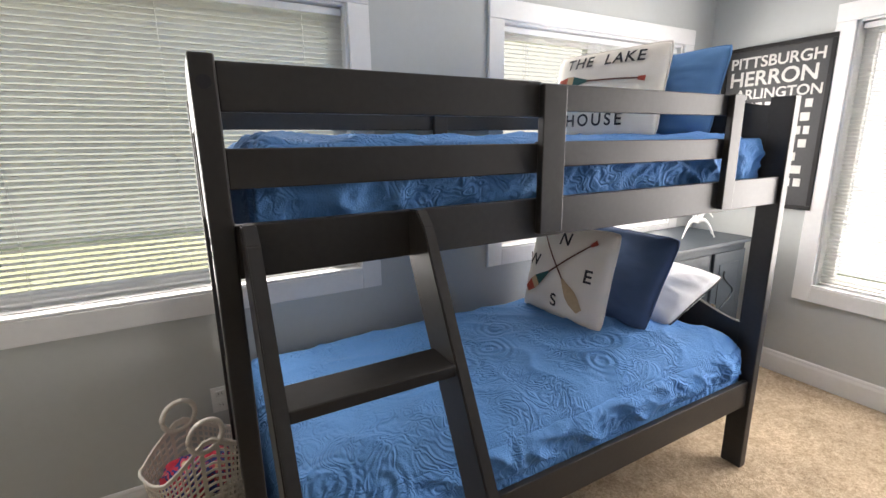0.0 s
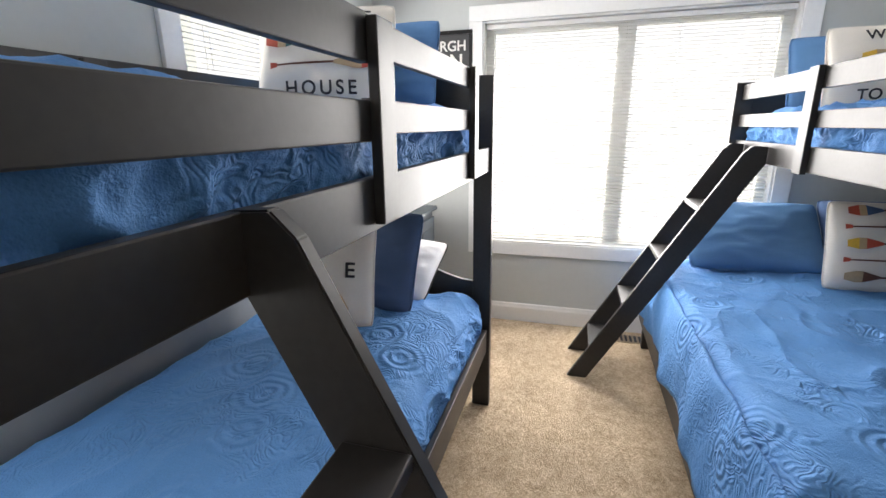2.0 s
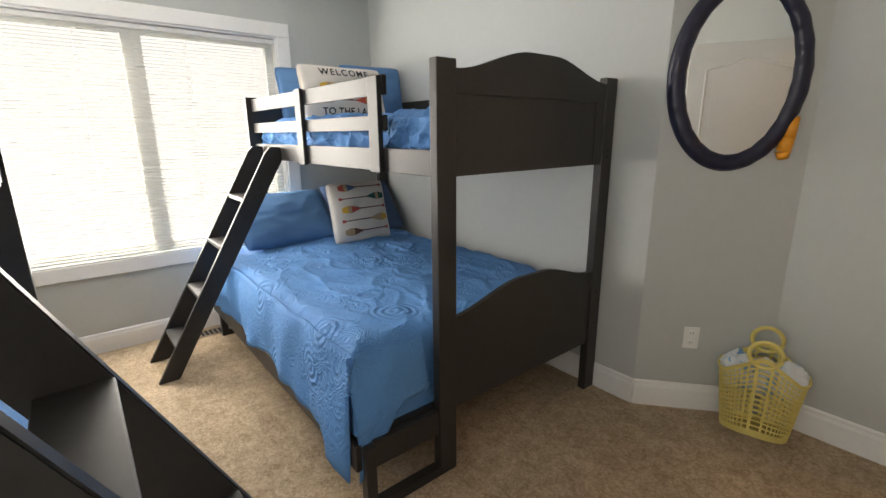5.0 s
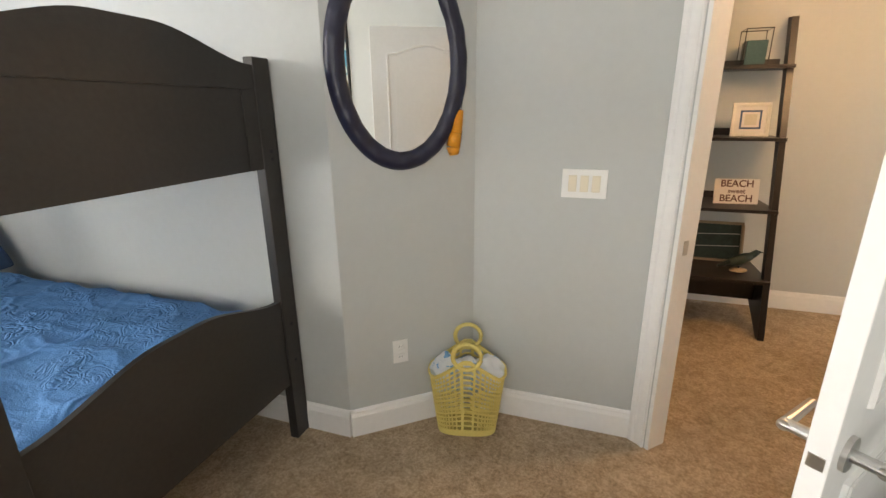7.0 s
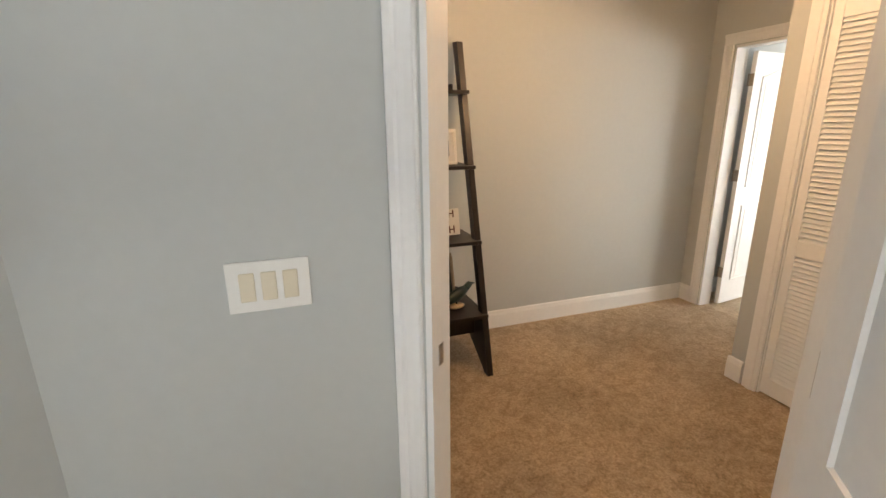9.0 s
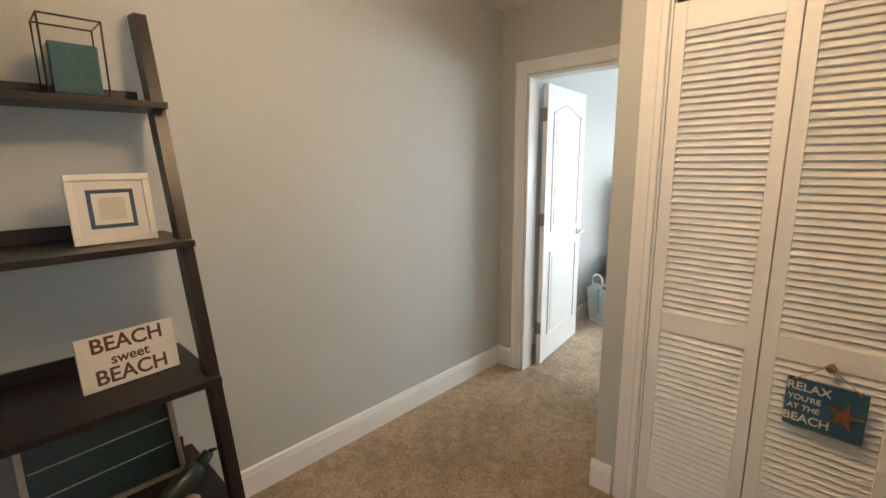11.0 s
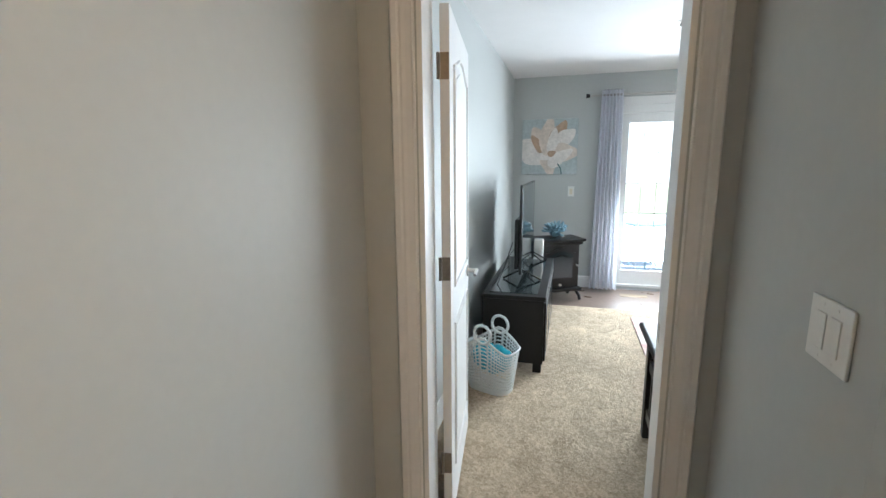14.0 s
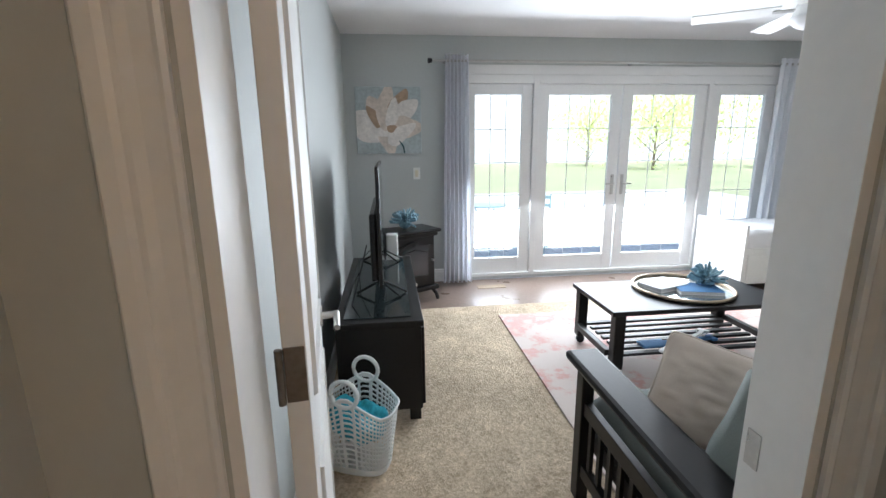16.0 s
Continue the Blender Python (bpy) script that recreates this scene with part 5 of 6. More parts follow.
curtain(-2.70, -2.47, "white curtain with slate stripes, drawn to the side", 1, 1.35)
curtain(0.90, 1.35, "white curtain with slate stripes, drawn to the side", 2, 1.2)
rd = thing("curtain_rod", (WX + 0.12, -0.75, 2.265), "thin grey metal curtain rod", "curtain rod")
part("rod", rod((0, -2.08, 0), (0, 2.15, 0), 0.012), STEEL, rd)
for y in (-2.1, 2.17):
    part("finial", rod((0, y - 0.02, 0), (0, y + 0.02, 0), 0.024, 0.02), INK, rd)
for y in (-1.95, 0.0, 2.0):
    part("bracket", block(-0.118, 0.0, y - 0.01, y + 0.01, -0.012, 0.0), STEEL, rd)

# painted flower canvas
SKYB = mat("pale_blue_paint", (0.40, 0.45, 0.46), 0.7, spread=0.25, scale=6, fine=30, bump=0.2, bump_scale=120)
PETAL = mat("cream_petal_paint", (0.62, 0.54, 0.47), 0.7, spread=0.22, scale=9, fine=40, bump=0.3, bump_scale=90)
PETAL2 = mat("pale_petal_paint", (0.72, 0.68, 0.64), 0.7, spread=0.2, scale=9, fine=40, bump=0.3, bump_scale=90)
PETAL3 = mat("tan_petal_paint", (0.40, 0.28, 0.19), 0.7, spread=0.3, scale=9, fine=40, bump=0.3, bump_scale=90)
art = thing("flower_painting", (WX + 0.003, -3.265, 1.385), "square canvas painting of a cream flower", "painting", 90)
part("canvas", block(-0.325, 0.325, -0.035, 0.0, 0.0, 0.65, 0.003), SKYB, art)
petals = ((-0.20, 0.34, 0.20, 0.10, 10, PETAL2), (-0.17, 0.20, 0.19, 0.09, -20, PETAL2), (-0.02, 0.50, 0.19, 0.085, 80, PETAL), (0.10, 0.47, 0.18, 0.08, 62, PETAL3), (0.17, 0.42, 0.16, 0.09, 40, PETAL2), (-0.11, 0.40, 0.18, 0.10, 118, PETAL), (-0.14, 0.36, 0.13, 0.05, 125, PETAL3), (0.20, 0.26, 0.15, 0.10, -5, PETAL), (0.0, 0.12, 0.14, 0.09, -80, PETAL), (0.13, 0.20, 0.17, 0.07, 35, PETAL2), (-0.03, 0.21, 0.13, 0.045, -5, PETAL2), (-0.05, 0.37, 0.15, 0.07, 105, PETAL), (0.04, 0.40, 0.15, 0.06, 78, PETAL2), (0.03, 0.25, 0.05, 0.035, 20, PETAL3))
for k, (x, z, a, b, turn, material) in enumerate(petals):
    c, s = math.cos(radians(turn)), math.sin(radians(turn))
    out = []
    for q in range(26):
        t = q * 2 * math.pi / 26
        u, v = a * math.cos(t), b * math.sin(t) * (1 - 0.35 * math.cos(t)) * (1 + 0.1 * math.sin(3 * t + k))
        out.append((min(0.322, max(-0.322, x + u * c - v * s)), min(0.647, max(0.003, z + u * s + v * c))))
    m = Matrix(((1, 0, 0, 0), (0, 0, 1, -0.0356 - 0.0006 * k), (0, 1, 0, 0), (0, 0, 0, 1)))
    part("petal", prism(out, 0.0005, m), material, art)
part("stem", tube([(0.10, -0.045, 0.13), (0.14, -0.045, 0.07), (0.15, -0.045, 0.005)], 0.006, 6), TEAL, art)
switch((WX + 0.001, -2.995, 1.18), 90, 1, "white single switch plate", ALMOND)

# tv stand, tv, cables
GREYGLASS = mat("dark_glass", (0.02, 0.028, 0.03), 0.05, spread=0.1)
tvs = thing("tv_stand", (-6.03, -3.37, 0), "black wooden tv stand with a glass top", "tv stand")
HX, HY = 0.705, 0.22
part("body", block(-HX, HX, -HY, HY, 0.07, 0.545, 0.004), BLACKWOOD, tvs)
part("top", block(-HX - 0.012, HX + 0.012, -HY - 0.005, HY + 0.012, 0.55, 0.58, 0.003), BLACKWOOD, tvs)
part("glass_inlay", block(-HX + 0.05, HX - 0.05, -HY + 0.04, HY - 0.05, 0.5805, 0.585), GREYGLASS, tvs)
for x in (-HX + 0.04, HX - 0.04):
    for y in (-HY + 0.04, HY - 0.04):
        part("leg", block(x - 0.03, x + 0.03, y - 0.03, y + 0.03, 0.0, 0.0695, 0.003), BLACKWOOD, tvs)
for x in (-0.47, 0.0, 0.47):
    d = part("stand_door", block(x - 0.22, x + 0.22, HY + 0.0005, HY + 0.016, 0.09, 0.53, 0.003), BLACKWOOD, tvs)
    part("door_glass", block(x - 0.16, x + 0.16, HY + 0.0165, HY + 0.019, 0.15, 0.47), GREYGLASS, d)
SCREEN = mat("black_tv_plastic", (0.010, 0.010, 0.011), 0.25, spread=0.1)
tv = thing("television", (-6.2, -3.365, 0.585), "flat black television on the stand", "television")
part("panel", block(-0.58, 0.58, 0.0, 0.022, 0.075, 0.765, 0.004), SCREEN, tv)
part("screen", block(-0.57, 0.57, 0.0225, 0.0235, 0.087, 0.755), GREYGLASS, tv)
part("back_housing", block(-0.4, 0.52, -0.045, -0.0005, 0.10, 0.50, 0.015), SCREEN, tv)
for x in (-0.42, 0.42):
    bm = bmesh.new()
    put_tube(bm, [(x, 0.16, 0.006), (x, 0.01, 0.085), (x, -0.14, 0.006)], 0.008, 8)
    put_tube(bm, [(x + 0.10, 0.12, 0.006), (x, 0.01, 0.07)], 0.006, 8)
    part("foot", bm, SCREEN, tv)
part("cable", tube([(0.4, -0.07, 0.3), (0.5, -0.11, 0.15), (0.6, -0.15, 0.02), (0.72, -0.17, -0.06), (0.74, -0.2, -0.3), (0.7, -0.25, -0.56)], 0.004, 6), INK, tv)
part("cable", tube([(0.3, -0.05, 0.25), (0.1, -0.14, 0.12), (-0.1, -0.16, 0.01), (0.2, -0.18, 0.008), (0.66, -0.19, 0.01), (0.745, -0.2, -0.1)], 0.003, 6), INK, tv)
rt = thing("white_router", (-6.66, -3.28, 0.585), "small white upright router on the tv stand", "router")
part("case", block(-0.045, 0.045, -0.045, 0.045, 0.0, 0.2, 0.012), PLASTIC, rt)
part("foot", block(-0.05, 0.05, -0.05, 0.05, 0.0, 0.012, 0.003), PLASTIC, rt)
basket((-5.03, -3.475, 0), 70, WHITEP, ([T3], "teal towels in the basket", 2), "white plastic tote basket with round handles", 0.37, 0.24, 0.30, 5)

# electric stove
st = thing("electric_stove", (-7.34, -3.14, 0), "black cast electric stove with a glass door", "stove", 118)
st.scale = (1.14, 1.1, 1.05)
part("body", block(-0.20, 0.20, -0.12, 0.13, 0.14, 0.63, 0.01), BLACKWOOD, st)
part("top_plate", block(-0.25, 0.25, -0.16, 0.16, 0.635, 0.665, 0.01), BLACKWOOD, st)
part("crown", block(-0.225, 0.225, -0.14, 0.14, 0.60, 0.6345, 0.008), BLACKWOOD, st)
part("base", block(-0.225, 0.225, -0.15, 0.14, 0.10, 0.1395, 0.008), BLACKWOOD, st)
d = part("stove_door", prism(arched(-0.155, 0.155, 0.22, 0.57, 0.05), 0.015, Matrix(((1, 0, 0, 0), (0, 0, 1, -0.136), (0, 1, 0, 0), (0, 0, 0, 1)))), BLACKWOOD, st)
part("door_glass", prism(arched(-0.12, 0.12, 0.25, 0.54, 0.04), 0.004, Matrix(((1, 0, 0, 0), (0, 0, 1, -0.141), (0, 1, 0, 0), (0, 0, 0, 1)))), GREYGLASS, d)
part("cross_bar", tube([(-0.12, -0.145, 0.46), (0.0, -0.145, 0.50), (0.12, -0.145, 0.46)], 0.005, 6), BLACKWOOD, d)
part("badge", rod((0.0, -0.14, 0.175), (0.0, -0.122, 0.175), 0.014, seg=16), STEEL, st)
part("door_knob", rod((0.17, -0.155, 0.38), (0.17, -0.12, 0.38), 0.01), STEEL, st)
for x in (-0.18, 0.18):
    for y in (-0.11, 0.10):
        part("leg", tube([(x, y, 0.10), (x * 1.15, y * 1.15, 0.05), (x * 1.2, y * 1.25, 0.0)], 0.016, 8), BLACKWOOD, st)

CORAL = mat("blue_grey_resin", (0.20, 0.33, 0.40), 0.6, spread=0.25, scale=30)


def coral(at, r, label):
    root = thing("coral_ornament", at, label, "ornament")
    rnd = random.Random(int(r * 1000))
    bm = bmesh.new()
    bmesh.ops.create_icosphere(bm, subdivisions=2, radius=r * 0.45, matrix=Matrix.Translation((0, 0, r * 0.45)))
    for k in range(70):
        d = Vector((rnd.gauss(0, 1), rnd.gauss(0, 1), abs(rnd.gauss(0, 0.8)) - 0.1)).normalized()
        e = Vector((0, 0, r * 0.45)) + d * r * rnd.uniform(0.75, 1.05)
        e.z = max(e.z, 0.01)
        put_rod(bm, Vector((0, 0, r * 0.45)) + d * r * 0.25, e, r * 0.10, r * 0.06, 6)
    part("coral", bm, CORAL, root)


coral((-7.34, -3.15, 0.70), 0.15, "blue spiky coral ornament on the stove")

# rug
RUGM = print_cloth("pink_abstract_rug", (0.56, 0.51, 0.47), [(0.54, 0.47, 0.43), (0.52, 0.31, 0.27), (0.46, 0.43, 0.42)], 2.6)
for node in RUGM.node_tree.nodes:
    if node.type == "VALTORGB":
        node.color_ramp.interpolation = "EASE"
    if node.type == "TEX_NOISE" and abs(node.inputs["Scale"].default_value - 2.6) < 0.01:
        node.inputs["Detail"].default_value, node.inputs["Roughness"].default_value = 9, 0.72
rug = thing("area_rug", (-5.6, -1.1, 0), "faded pink and cream abstract rug on the carpet", "rug", 0)
part("carpet_face", block(-1.17, 1.17, -1.28, 1.3, 0.0, 0.012, 0.003), RUGM, rug)

# coffee table
ct = thing("coffee_table", (-5.875, -1.36, 0), "black wooden coffee table with a slatted shelf", "coffee table")
TX, TY = 0.31, 0.61
part("tabletop", block(-TX, TX, -TY, TY, 0.43, 0.46, 0.004), BLACKWOOD, ct)
for x in (-TX + 0.045, TX - 0.045):
    for y in (-TY + 0.06, TY - 0.06):
        lg = part("leg", block(x - 0.035, x + 0.035, y - 0.035, y + 0.035, 0.07, 0.4295, 0.008), BLACKWOOD, ct)
        part("caster", rod((x - 0.014, y, 0.041), (x + 0.014, y, 0.041), 0.029, seg=14), INK, lg)
for y in (-TY + 0.0245, TY - 0.0245):
    part("shelf_rail", block(-TX + 0.08, TX - 0.08, y - 0.02, y + 0.02, 0.14, 0.18, 0.003), BLACKWOOD, ct)
for k in range(7):
    x = -TX + 0.05 + k * (2 * TX - 0.1) / 6
    part("shelf_slat", block(x - 0.02, x + 0.02, -TY + 0.0955, TY - 0.0955, 0.15, 0.168, 0.002), BLACKWOOD, ct)
PALE = mat("mirror_tray_glass", (0.55, 0.58, 0.58), 0.08, metal=0.9, spread=0.1)
ty = thing("round_tray", (-5.93, -1.28, 0.46), "round mirrored tray with a dark rim", "tray")
part("plate", rod((0, 0, 0.0), (0, 0, 0.008), 0.31, seg=48), PALE, ty)
part("rim", tube([(0.32 * math.cos(k * math.pi / 24), 0.32 * math.sin(k * math.pi / 24), 0.015) for k in range(48)], 0.012, 8, True), BRASSY, ty)
for k, (x, y, a, q, hgt) in enumerate(((-5.98, -1.40, 20, 0.0, 0.03), (-5.86, -1.22, -15, 0.0, 0.025))):
    bk = thing("book", (x, y, 0.4685), "pale hardback book lying on the tray", "book", a)
    part("pages", block(-0.10, 0.098, -0.135, 0.135, 0.003, hgt - 0.003), SHEET, bk)
    part("cover", block(-0.105, 0.105, -0.14, 0.14, hgt - 0.003, hgt, 0.001), SHAM if k else SHEET, bk)
    part("back_cover", block(-0.105, 0.105, -0.14, 0.14, 0.0, 0.003, 0.001), SHEET, bk)
coral((-5.93, -1.10, 0.4685), 0.125, "blue-grey spiky coral ornament on the tray")
pd = thing("decorative_paddle", (-5.72, -1.30, 0.168), "pale painted wooden paddles crossed on the shelf", "paddle", 18)
for s in (-1, 1):
    m = pose(0, 0, 0.02 + 0.012 * s, 0, 0, 14 * s)
    bm = bmesh.new()
    put_box(bm, -0.015, 0.015, -0.24, 0.12, -0.009, 0.009, 0.004, m)
    put_box(bm, -0.05, 0.05, -0.40, -0.22, -0.008, 0.008, 0.007, m)
    put_box(bm, -0.035, 0.035, 0.11, 0.15, -0.009, 0.009, 0.004, m)
    part("paddle", bm, SHEET if s > 0 else SHAM, pd)

# futon sofa with wooden arms
GREYF = mat("grey_green_cord", (0.17, 0.19, 0.18), 0.9, spread=0.12, scale=5, fine=200, bump=0.5, bump_scale=150)
BEIGE = mat("beige_linen", (0.56, 0.48, 0.41), 0.9, spread=0.08, scale=6, fine=300, bump=0.3, bump_scale=400)
so = thing("futon_sofa", (-4.72, -2.60, 0), "black wooden futon sofa with grey cushions", "sofa")
for y in (0.06, 1.95):
    ar = part("arm_rest", block(-0.03, 0.86, y - 0.07, y + 0.07, 0.612, 0.65, 0.017), BLACKWOOD, so)
    for x in (0.03, 0.80):
        part("arm_post", block(x - 0.03, x + 0.03, y - 0.025, y + 0.025, 0.0, 0.6115, 0.004), BLACKWOOD, so)
    for z in (0.12, 0.40):
        part("arm_rail", block(0.0605, 0.7695, y - 0.015, y + 0.015, z, z + 0.06, 0.003), BLACKWOOD, so)
    for k in range(9):
        x = 0.11 + k * 0.076
        part("arm_slat", block(x - 0.012, x + 0.012, y - 0.008, y + 0.008, 0.1805, 0.3995, 0.001), BLACKWOOD, so)
part("seat_frame", block(0.01, 0.8, 0.1, 1.91, 0.22, 0.30, 0.004), BLACKWOOD, so)
shade_smooth(part("seat_cushion", slab(-0.02, 0.72, 0.12, 1.89, 0.301, 0.47, 0.06, 21, 0.01, (26, 40)), GREYF, so))
bm = slab(-0.23, 0.23, 0.12, 1.89, 0.0, 0.16, 0.06, 23, 0.01, (20, 40))
bmesh.ops.transform(bm, matrix=pose(0.77, 0, 0.68, 0, -72, 0), verts=bm.verts)
shade_smooth(part("back_cushion", bm, GREYF, so))
pillow("cushion", pose(-4.31, -2.30, 0.475, -26, 12, 52), 0.42, 0.34, 0.075, BEIGE, "beige linen cushion leaning on the futon arm", 31)
pillow("cushion", pose(-4.25, -1.98, 0.475, -25, 0, -62), 0.42, 0.36, 0.075, CANVAS, "cream cushion on the futon", 32)

# white daybed
db = thing("daybed", (-7.46, 0.20, 0), "white painted daybed with drawers", "daybed")
db.scale = (0.8, 1.0, 1.0)
part("end_panel", block(-0.5, 0.42, 0.0, 0.03, 0.0, 0.66, 0.006), WHITE, db)
part("bed_box", block(-0.48, 0.40, 0.031, 1.95, 0.05, 0.42, 0.004), WHITE, db)
for k in range(2):
    part("drawer", block(0.4005, 0.418, 0.06 + k * 0.95, 0.98 + k * 0.93, 0.09, 0.36, 0.004), WHITE, db)
shade_smooth(part("mattress", slab(-0.46, 0.39, 0.05, 1.95, 0.421, 0.60, 0.06, 41, 0.02, (20, 40)), SHEET, db))

# ceiling fan and sprinkler
fan = thing("ceiling_fan", (-5.78, -0.72, 2.19), "white five-blade ceiling fan with a light bowl", "ceiling fan")
part("rod", rod((0, 0, 0.10), (0, 0, 0.29), 0.014), WHITE, fan)
part("canopy", rod((0, 0, 0.29), (0, 0, 0.329), 0.04, 0.075, 24), WHITE, fan)
part("motor", rod((0, 0, 0.0), (0, 0, 0.11), 0.12, 0.09, 28), WHITE, fan)
bm = bmesh.new()
bmesh.ops.create_uvsphere(bm, u_segments=24, v_segments=12, radius=0.13)
for v in bm.verts:
    v.co.z = v.co.z * 0.6 if v.co.z < 0 else 0
shade_smooth(part("light_bowl", bm, SHEET, fan))
for k in range(5):
    m = pose(0, 0, 0.05, 0, 0, 72 * k + 20) @ pose(0, 0, 0, 10, 0, 0)
    bl = part("blade", block(0.18, 0.66, -0.065, 0.065, -0.004, 0.004, 0.003, m), WHITE, fan)
    part("blade_iron", block(0.09, 0.22, -0.018, 0.018, -0.010, -0.0045, 0.002, m), STEEL, bl)
sp = thing("sprinkler_head", (-6.04, -2.27, CEIL_H), "small chrome ceiling sprinkler head", "sprinkler")
part("escutcheon", rod((0, 0, 0), (0, 0, -0.008), 0.03, 0.025, 20), STEEL, sp)
part("deflector", rod((0, 0, -0.008), (0, 0, -0.04), 0.008, 0.014, 12), STEEL, sp)
v2 = thing("floor_vent", (-7.62, -2.25, -0.004), "dark metal floor vent by the doors", "vent", 90)
part("frame", block(-0.15, 0.15, -0.05, 0.05, 0.0, 0.006, 0.002), BRASSY, v2)

# ---- outdoors ----
GRASS = mat("sunlit_lawn", (0.30, 0.32, 0.19), 0.9, spread=0.3, scale=0.6, fine=12)
DECK = mat("grey_deck_boards", (0.60, 0.61, 0.62), 0.7, spread=0.15, scale=3, fine=20)
tagged(part("ground", block(-300, 300, -300, 300, -0.9, -0.6), GRASS), "sunlit lawn round the house", "ground", kind="structure")
dk = thing("deck", (-13.1, -0.75, -0.12), "grey wooden deck outside the french doors", "deck", kind="structure")
bm0 = block(-5.0, 5.0, -0.068, 0.068, -0.03, 0.0, 0.004)
first = part("plank", bm0, DECK, dk)
first.location = (0, -4.0, 0)
for k in range(1, 85):
    o = new("plank", first.data)
    o.parent, o.location = dk, (0, -4.0 + k * 0.143, 0)
part("joists", block(-4.95, 4.95, -4.0, 8.0, -0.47, -0.031), DECK, dk)
CHAIRM = mat("teal_metal", (0.28, 0.40, 0.42), 0.4, spread=0.1)


def folding_chair(x, y, rz):
    root = thing("folding_chair", (x, y, -0.12), "teal metal folding bistro chair on the deck", "chair", rz, "bistro chairs")
    for s in (-0.19, 0.19):
        part("leg", tube([(s, -0.22, 0.0), (s, 0.2, 0.48), (s, 0.24, 0.86)], 0.011, 8), CHAIRM, root)
        part("leg", tube([(s * 0.88, 0.24, 0.0), (s * 0.88, -0.2, 0.46)], 0.011, 8), CHAIRM, root)
    for k in range(5):
        part("seat_slat", block(-0.18, 0.18, -0.2 + k * 0.08, -0.14 + k * 0.08, 0.455, 0.47, 0.003), CHAIRM, root)
    for z in (0.66, 0.78):
        part("back_slat", block(-0.19, 0.19, 0.225, 0.24, z, z + 0.05, 0.003), CHAIRM, root)


folding_chair(-9.6, -1.15, 60)
folding_chair(-9.7, -2.55, -70)
tb = thing("bistro_table", (-9.75, -1.85, -0.12), "round teal metal bistro table on the deck", "table")
part("tabletop", rod((0, 0, 0.70), (0, 0, 0.72), 0.30, seg=32), CHAIRM, tb)
for k in range(3):
    a = k * 2.1
    part("leg", tube([(0.25 * math.cos(a), 0.25 * math.sin(a), 0.0), (0.03 * math.cos(a), 0.03 * math.sin(a), 0.4), (0.2 * math.cos(a), 0.2 * math.sin(a), 0.70)], 0.011, 8), CHAIRM, tb)

BARK = mat("brown_bark", (0.22, 0.18, 0.13), 0.9, spread=0.3, scale=5, bump=0.5, bump_scale=25)
LEAF = mat("green_leaf", (0.40, 0.43, 0.22), 0.5, spread=0.35, scale=2)
n_, l_ = LEAF.node_tree.nodes, LEAF.node_tree.links
tr_, mx_ = n_.new("ShaderNodeBsdfTranslucent"), n_.new("ShaderNodeAddShader")
tr_.inputs[0].default_value = (0.40, 0.44, 0.18, 1)
l_.new(n_["Principled BSDF"].outputs[0], mx_.inputs[0]), l_.new(tr_.outputs[0], mx_.inputs[1]), l_.new(mx_.outputs[0], n_["Material Output"].inputs[0])


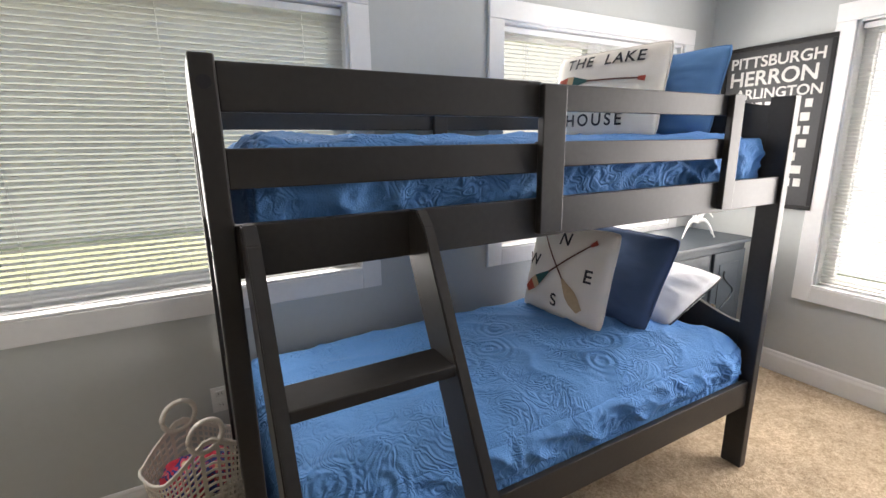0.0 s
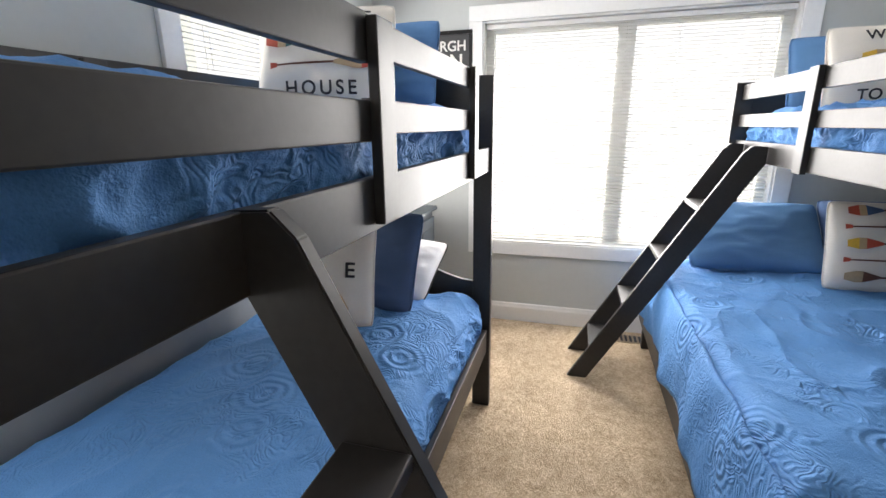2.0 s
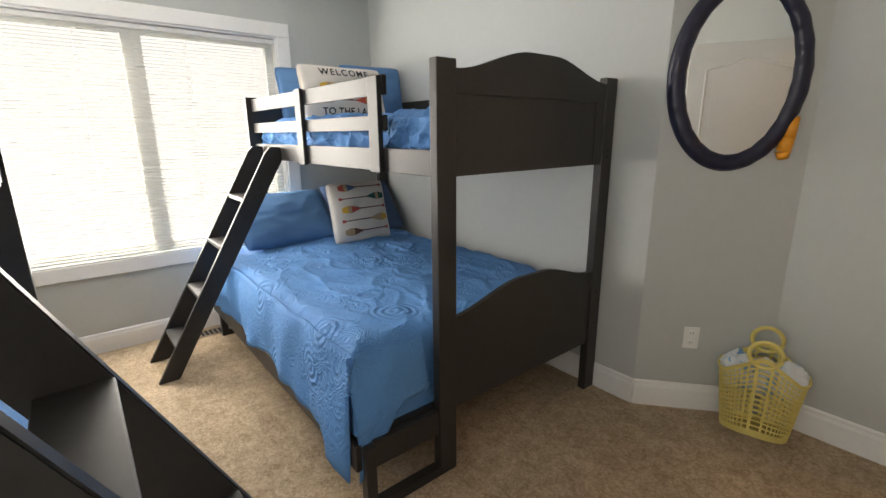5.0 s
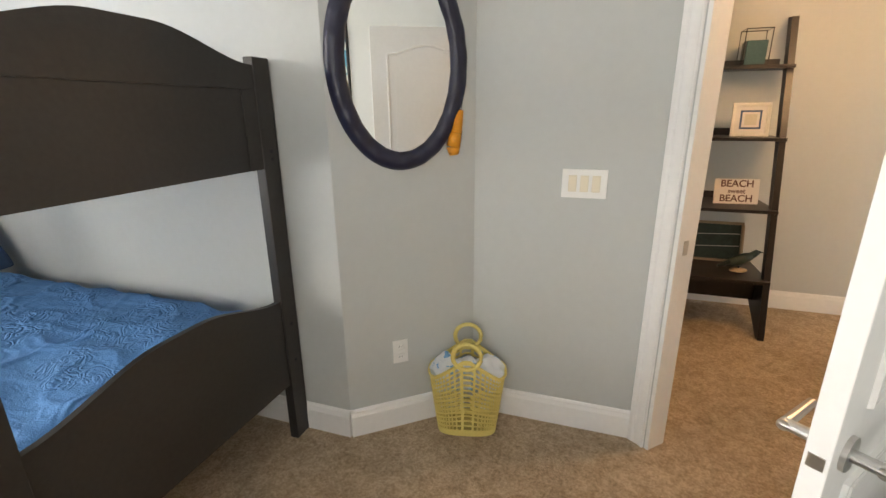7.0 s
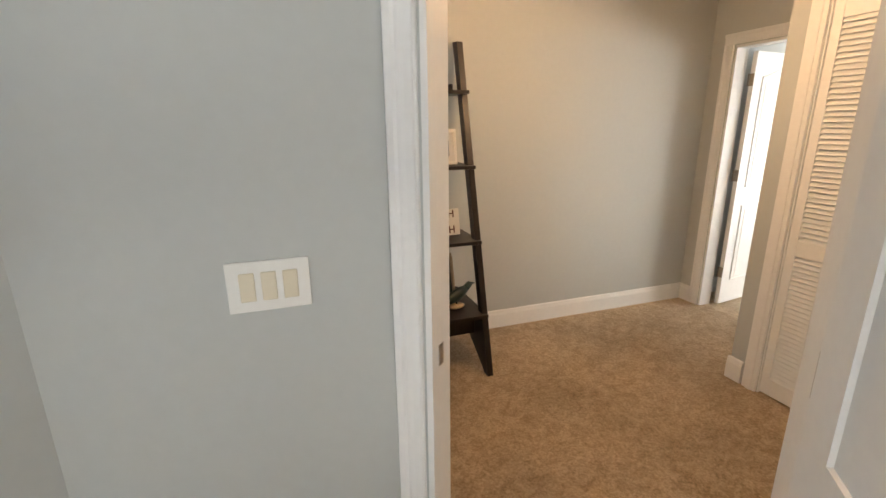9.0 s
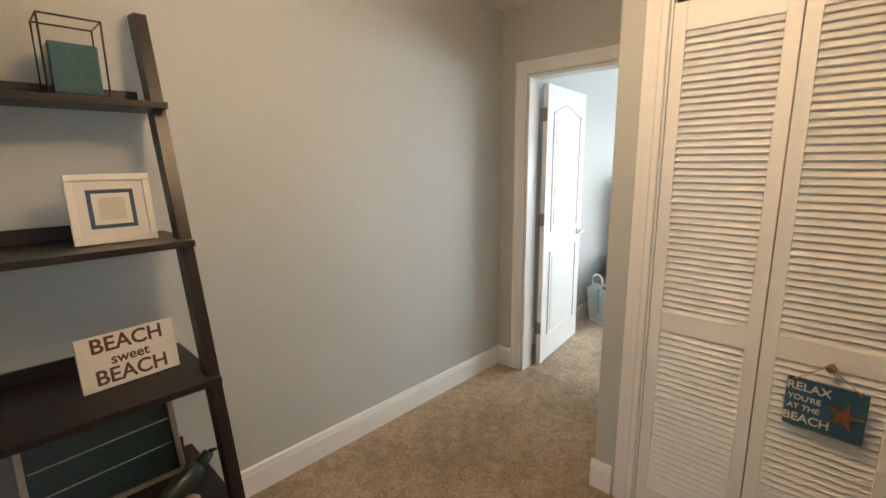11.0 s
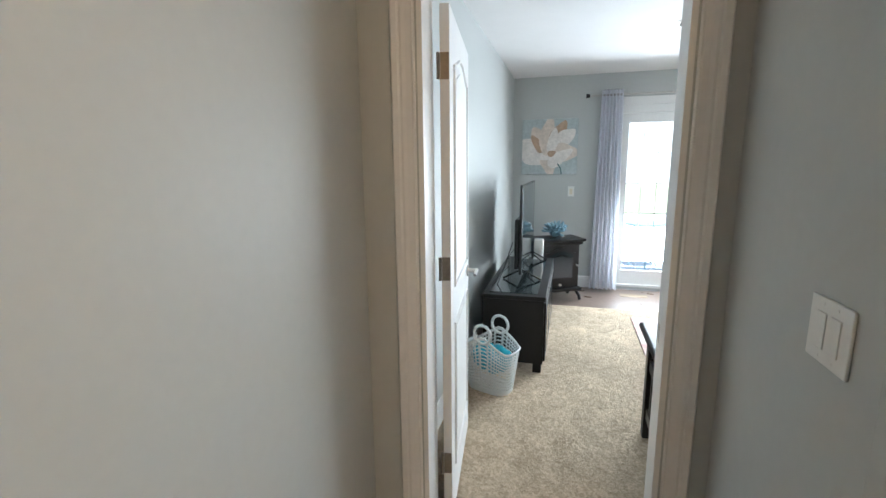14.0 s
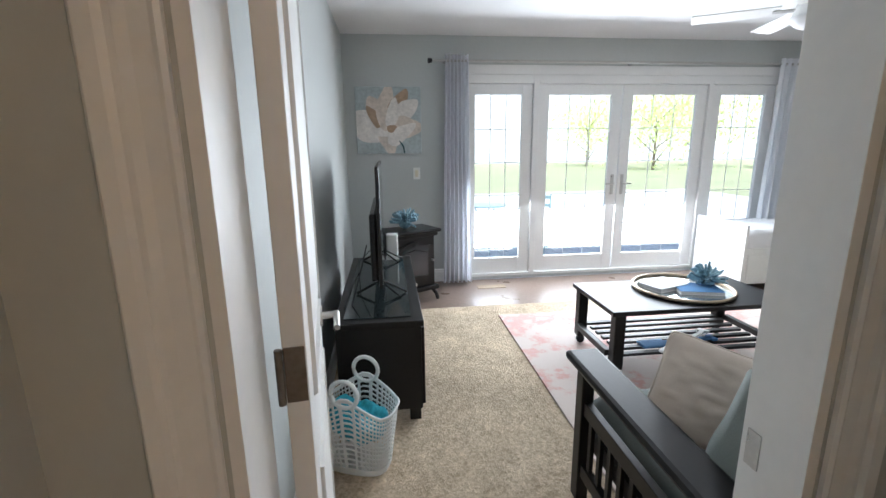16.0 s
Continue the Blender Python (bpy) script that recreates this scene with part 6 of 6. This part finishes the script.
def tree(x, y, h, seed, leaf=None):
    rnd = random.Random(seed)
    root = thing("tree", (x, y, -0.6), "leafy green tree beyond the deck", "tree", 0, "garden trees")
    bm = bmesh.new()
    put_rod(bm, (0, 0, 0), (0.1, 0, h * 0.4), 0.12, 0.06, 10)
    tips = []
    for k in range(9):
        a, z = k * 2.4, h * (0.06 + 0.05 * k)
        e = Vector((math.cos(a) * h * 0.25, math.sin(a) * h * 0.25, z + h * 0.2))
        put_rod(bm, (0.05, 0, z), e, 0.05, 0.015, 6)
        tips += [e, e * 0.7 + Vector((0, 0, h * 0.25))]
    part("trunk", bm, BARK, root)
    vs, fs = [], []
    for k in range(1900):
        c = rnd.choice(tips) + Vector((rnd.gauss(0, 1), rnd.gauss(0, 1), rnd.gauss(0, 0.8))) * h * 0.16
        q = Euler((rnd.uniform(0, 6), rnd.uniform(0, 6), rnd.uniform(0, 6))).to_matrix()
        r = rnd.uniform(0.10, 0.2)
        i = len(vs)
        vs += [c + q @ Vector(p) * r for p in ((-1, 0, 0), (0, -0.5, 0.1), (1, 0, 0), (0, 0.5, 0.1))]
        fs.append((i, i + 1, i + 2, i + 3))
    me = bpy.data.meshes.new("crown")
    me.from_pydata(vs, [], fs)
    me.materials.append(leaf or LEAF)
    cr = new("crown", me)
    cr.parent = root


for k, (x, y, h) in enumerate(((-38, 18, 8), (-43, 25, 9), (-37, 29, 9), (-46, 16, 8))):
    tree(x, y, h, k + 1)

# added glowing panels outside the windows: outdoor brightness and haze put into their emission
HAZE_W = glow_mat("glowing_haze_panel", (0.98, 1.0, 0.94), 0.85)
HAZE_E = glow_mat("glowing_white_panel", (1.0, 1.0, 1.0), 0.45)
HAZE_N = glow_mat("glowing_pale_green_panel", (0.95, 0.96, 0.86), 0.42)
tagged(part("backdrop_west", block(-56.2, -56, -60, 60, -0.6, 30), HAZE_W), "glowing panel added for the bright haze beyond the garden", "backdrop", kind="structure")
tagged(part("backdrop_east", block(9.0, 9.1, -8, 9, -0.6, 5.5), HAZE_E), "glowing white panel added outside the east window", "backdrop", kind="structure")
# dimmer added panel, its weaker glow standing for shaded greenery
HAZE_S = glow_mat("glowing_dim_green_panel", (0.86, 0.92, 0.80), 0.34)
tagged(part("backdrop_north", block(7, 30, 14.0, 14.1, -0.6, 9), HAZE_N), "glowing pale green panel added outside the north windows", "backdrop", kind="structure")
tagged(part("backdrop_north_dim", block(-16, 6.999, 14.0, 14.1, -0.6, 9), HAZE_S), "dimly glowing panel added in place of a hedge outside the window", "backdrop", kind="structure")
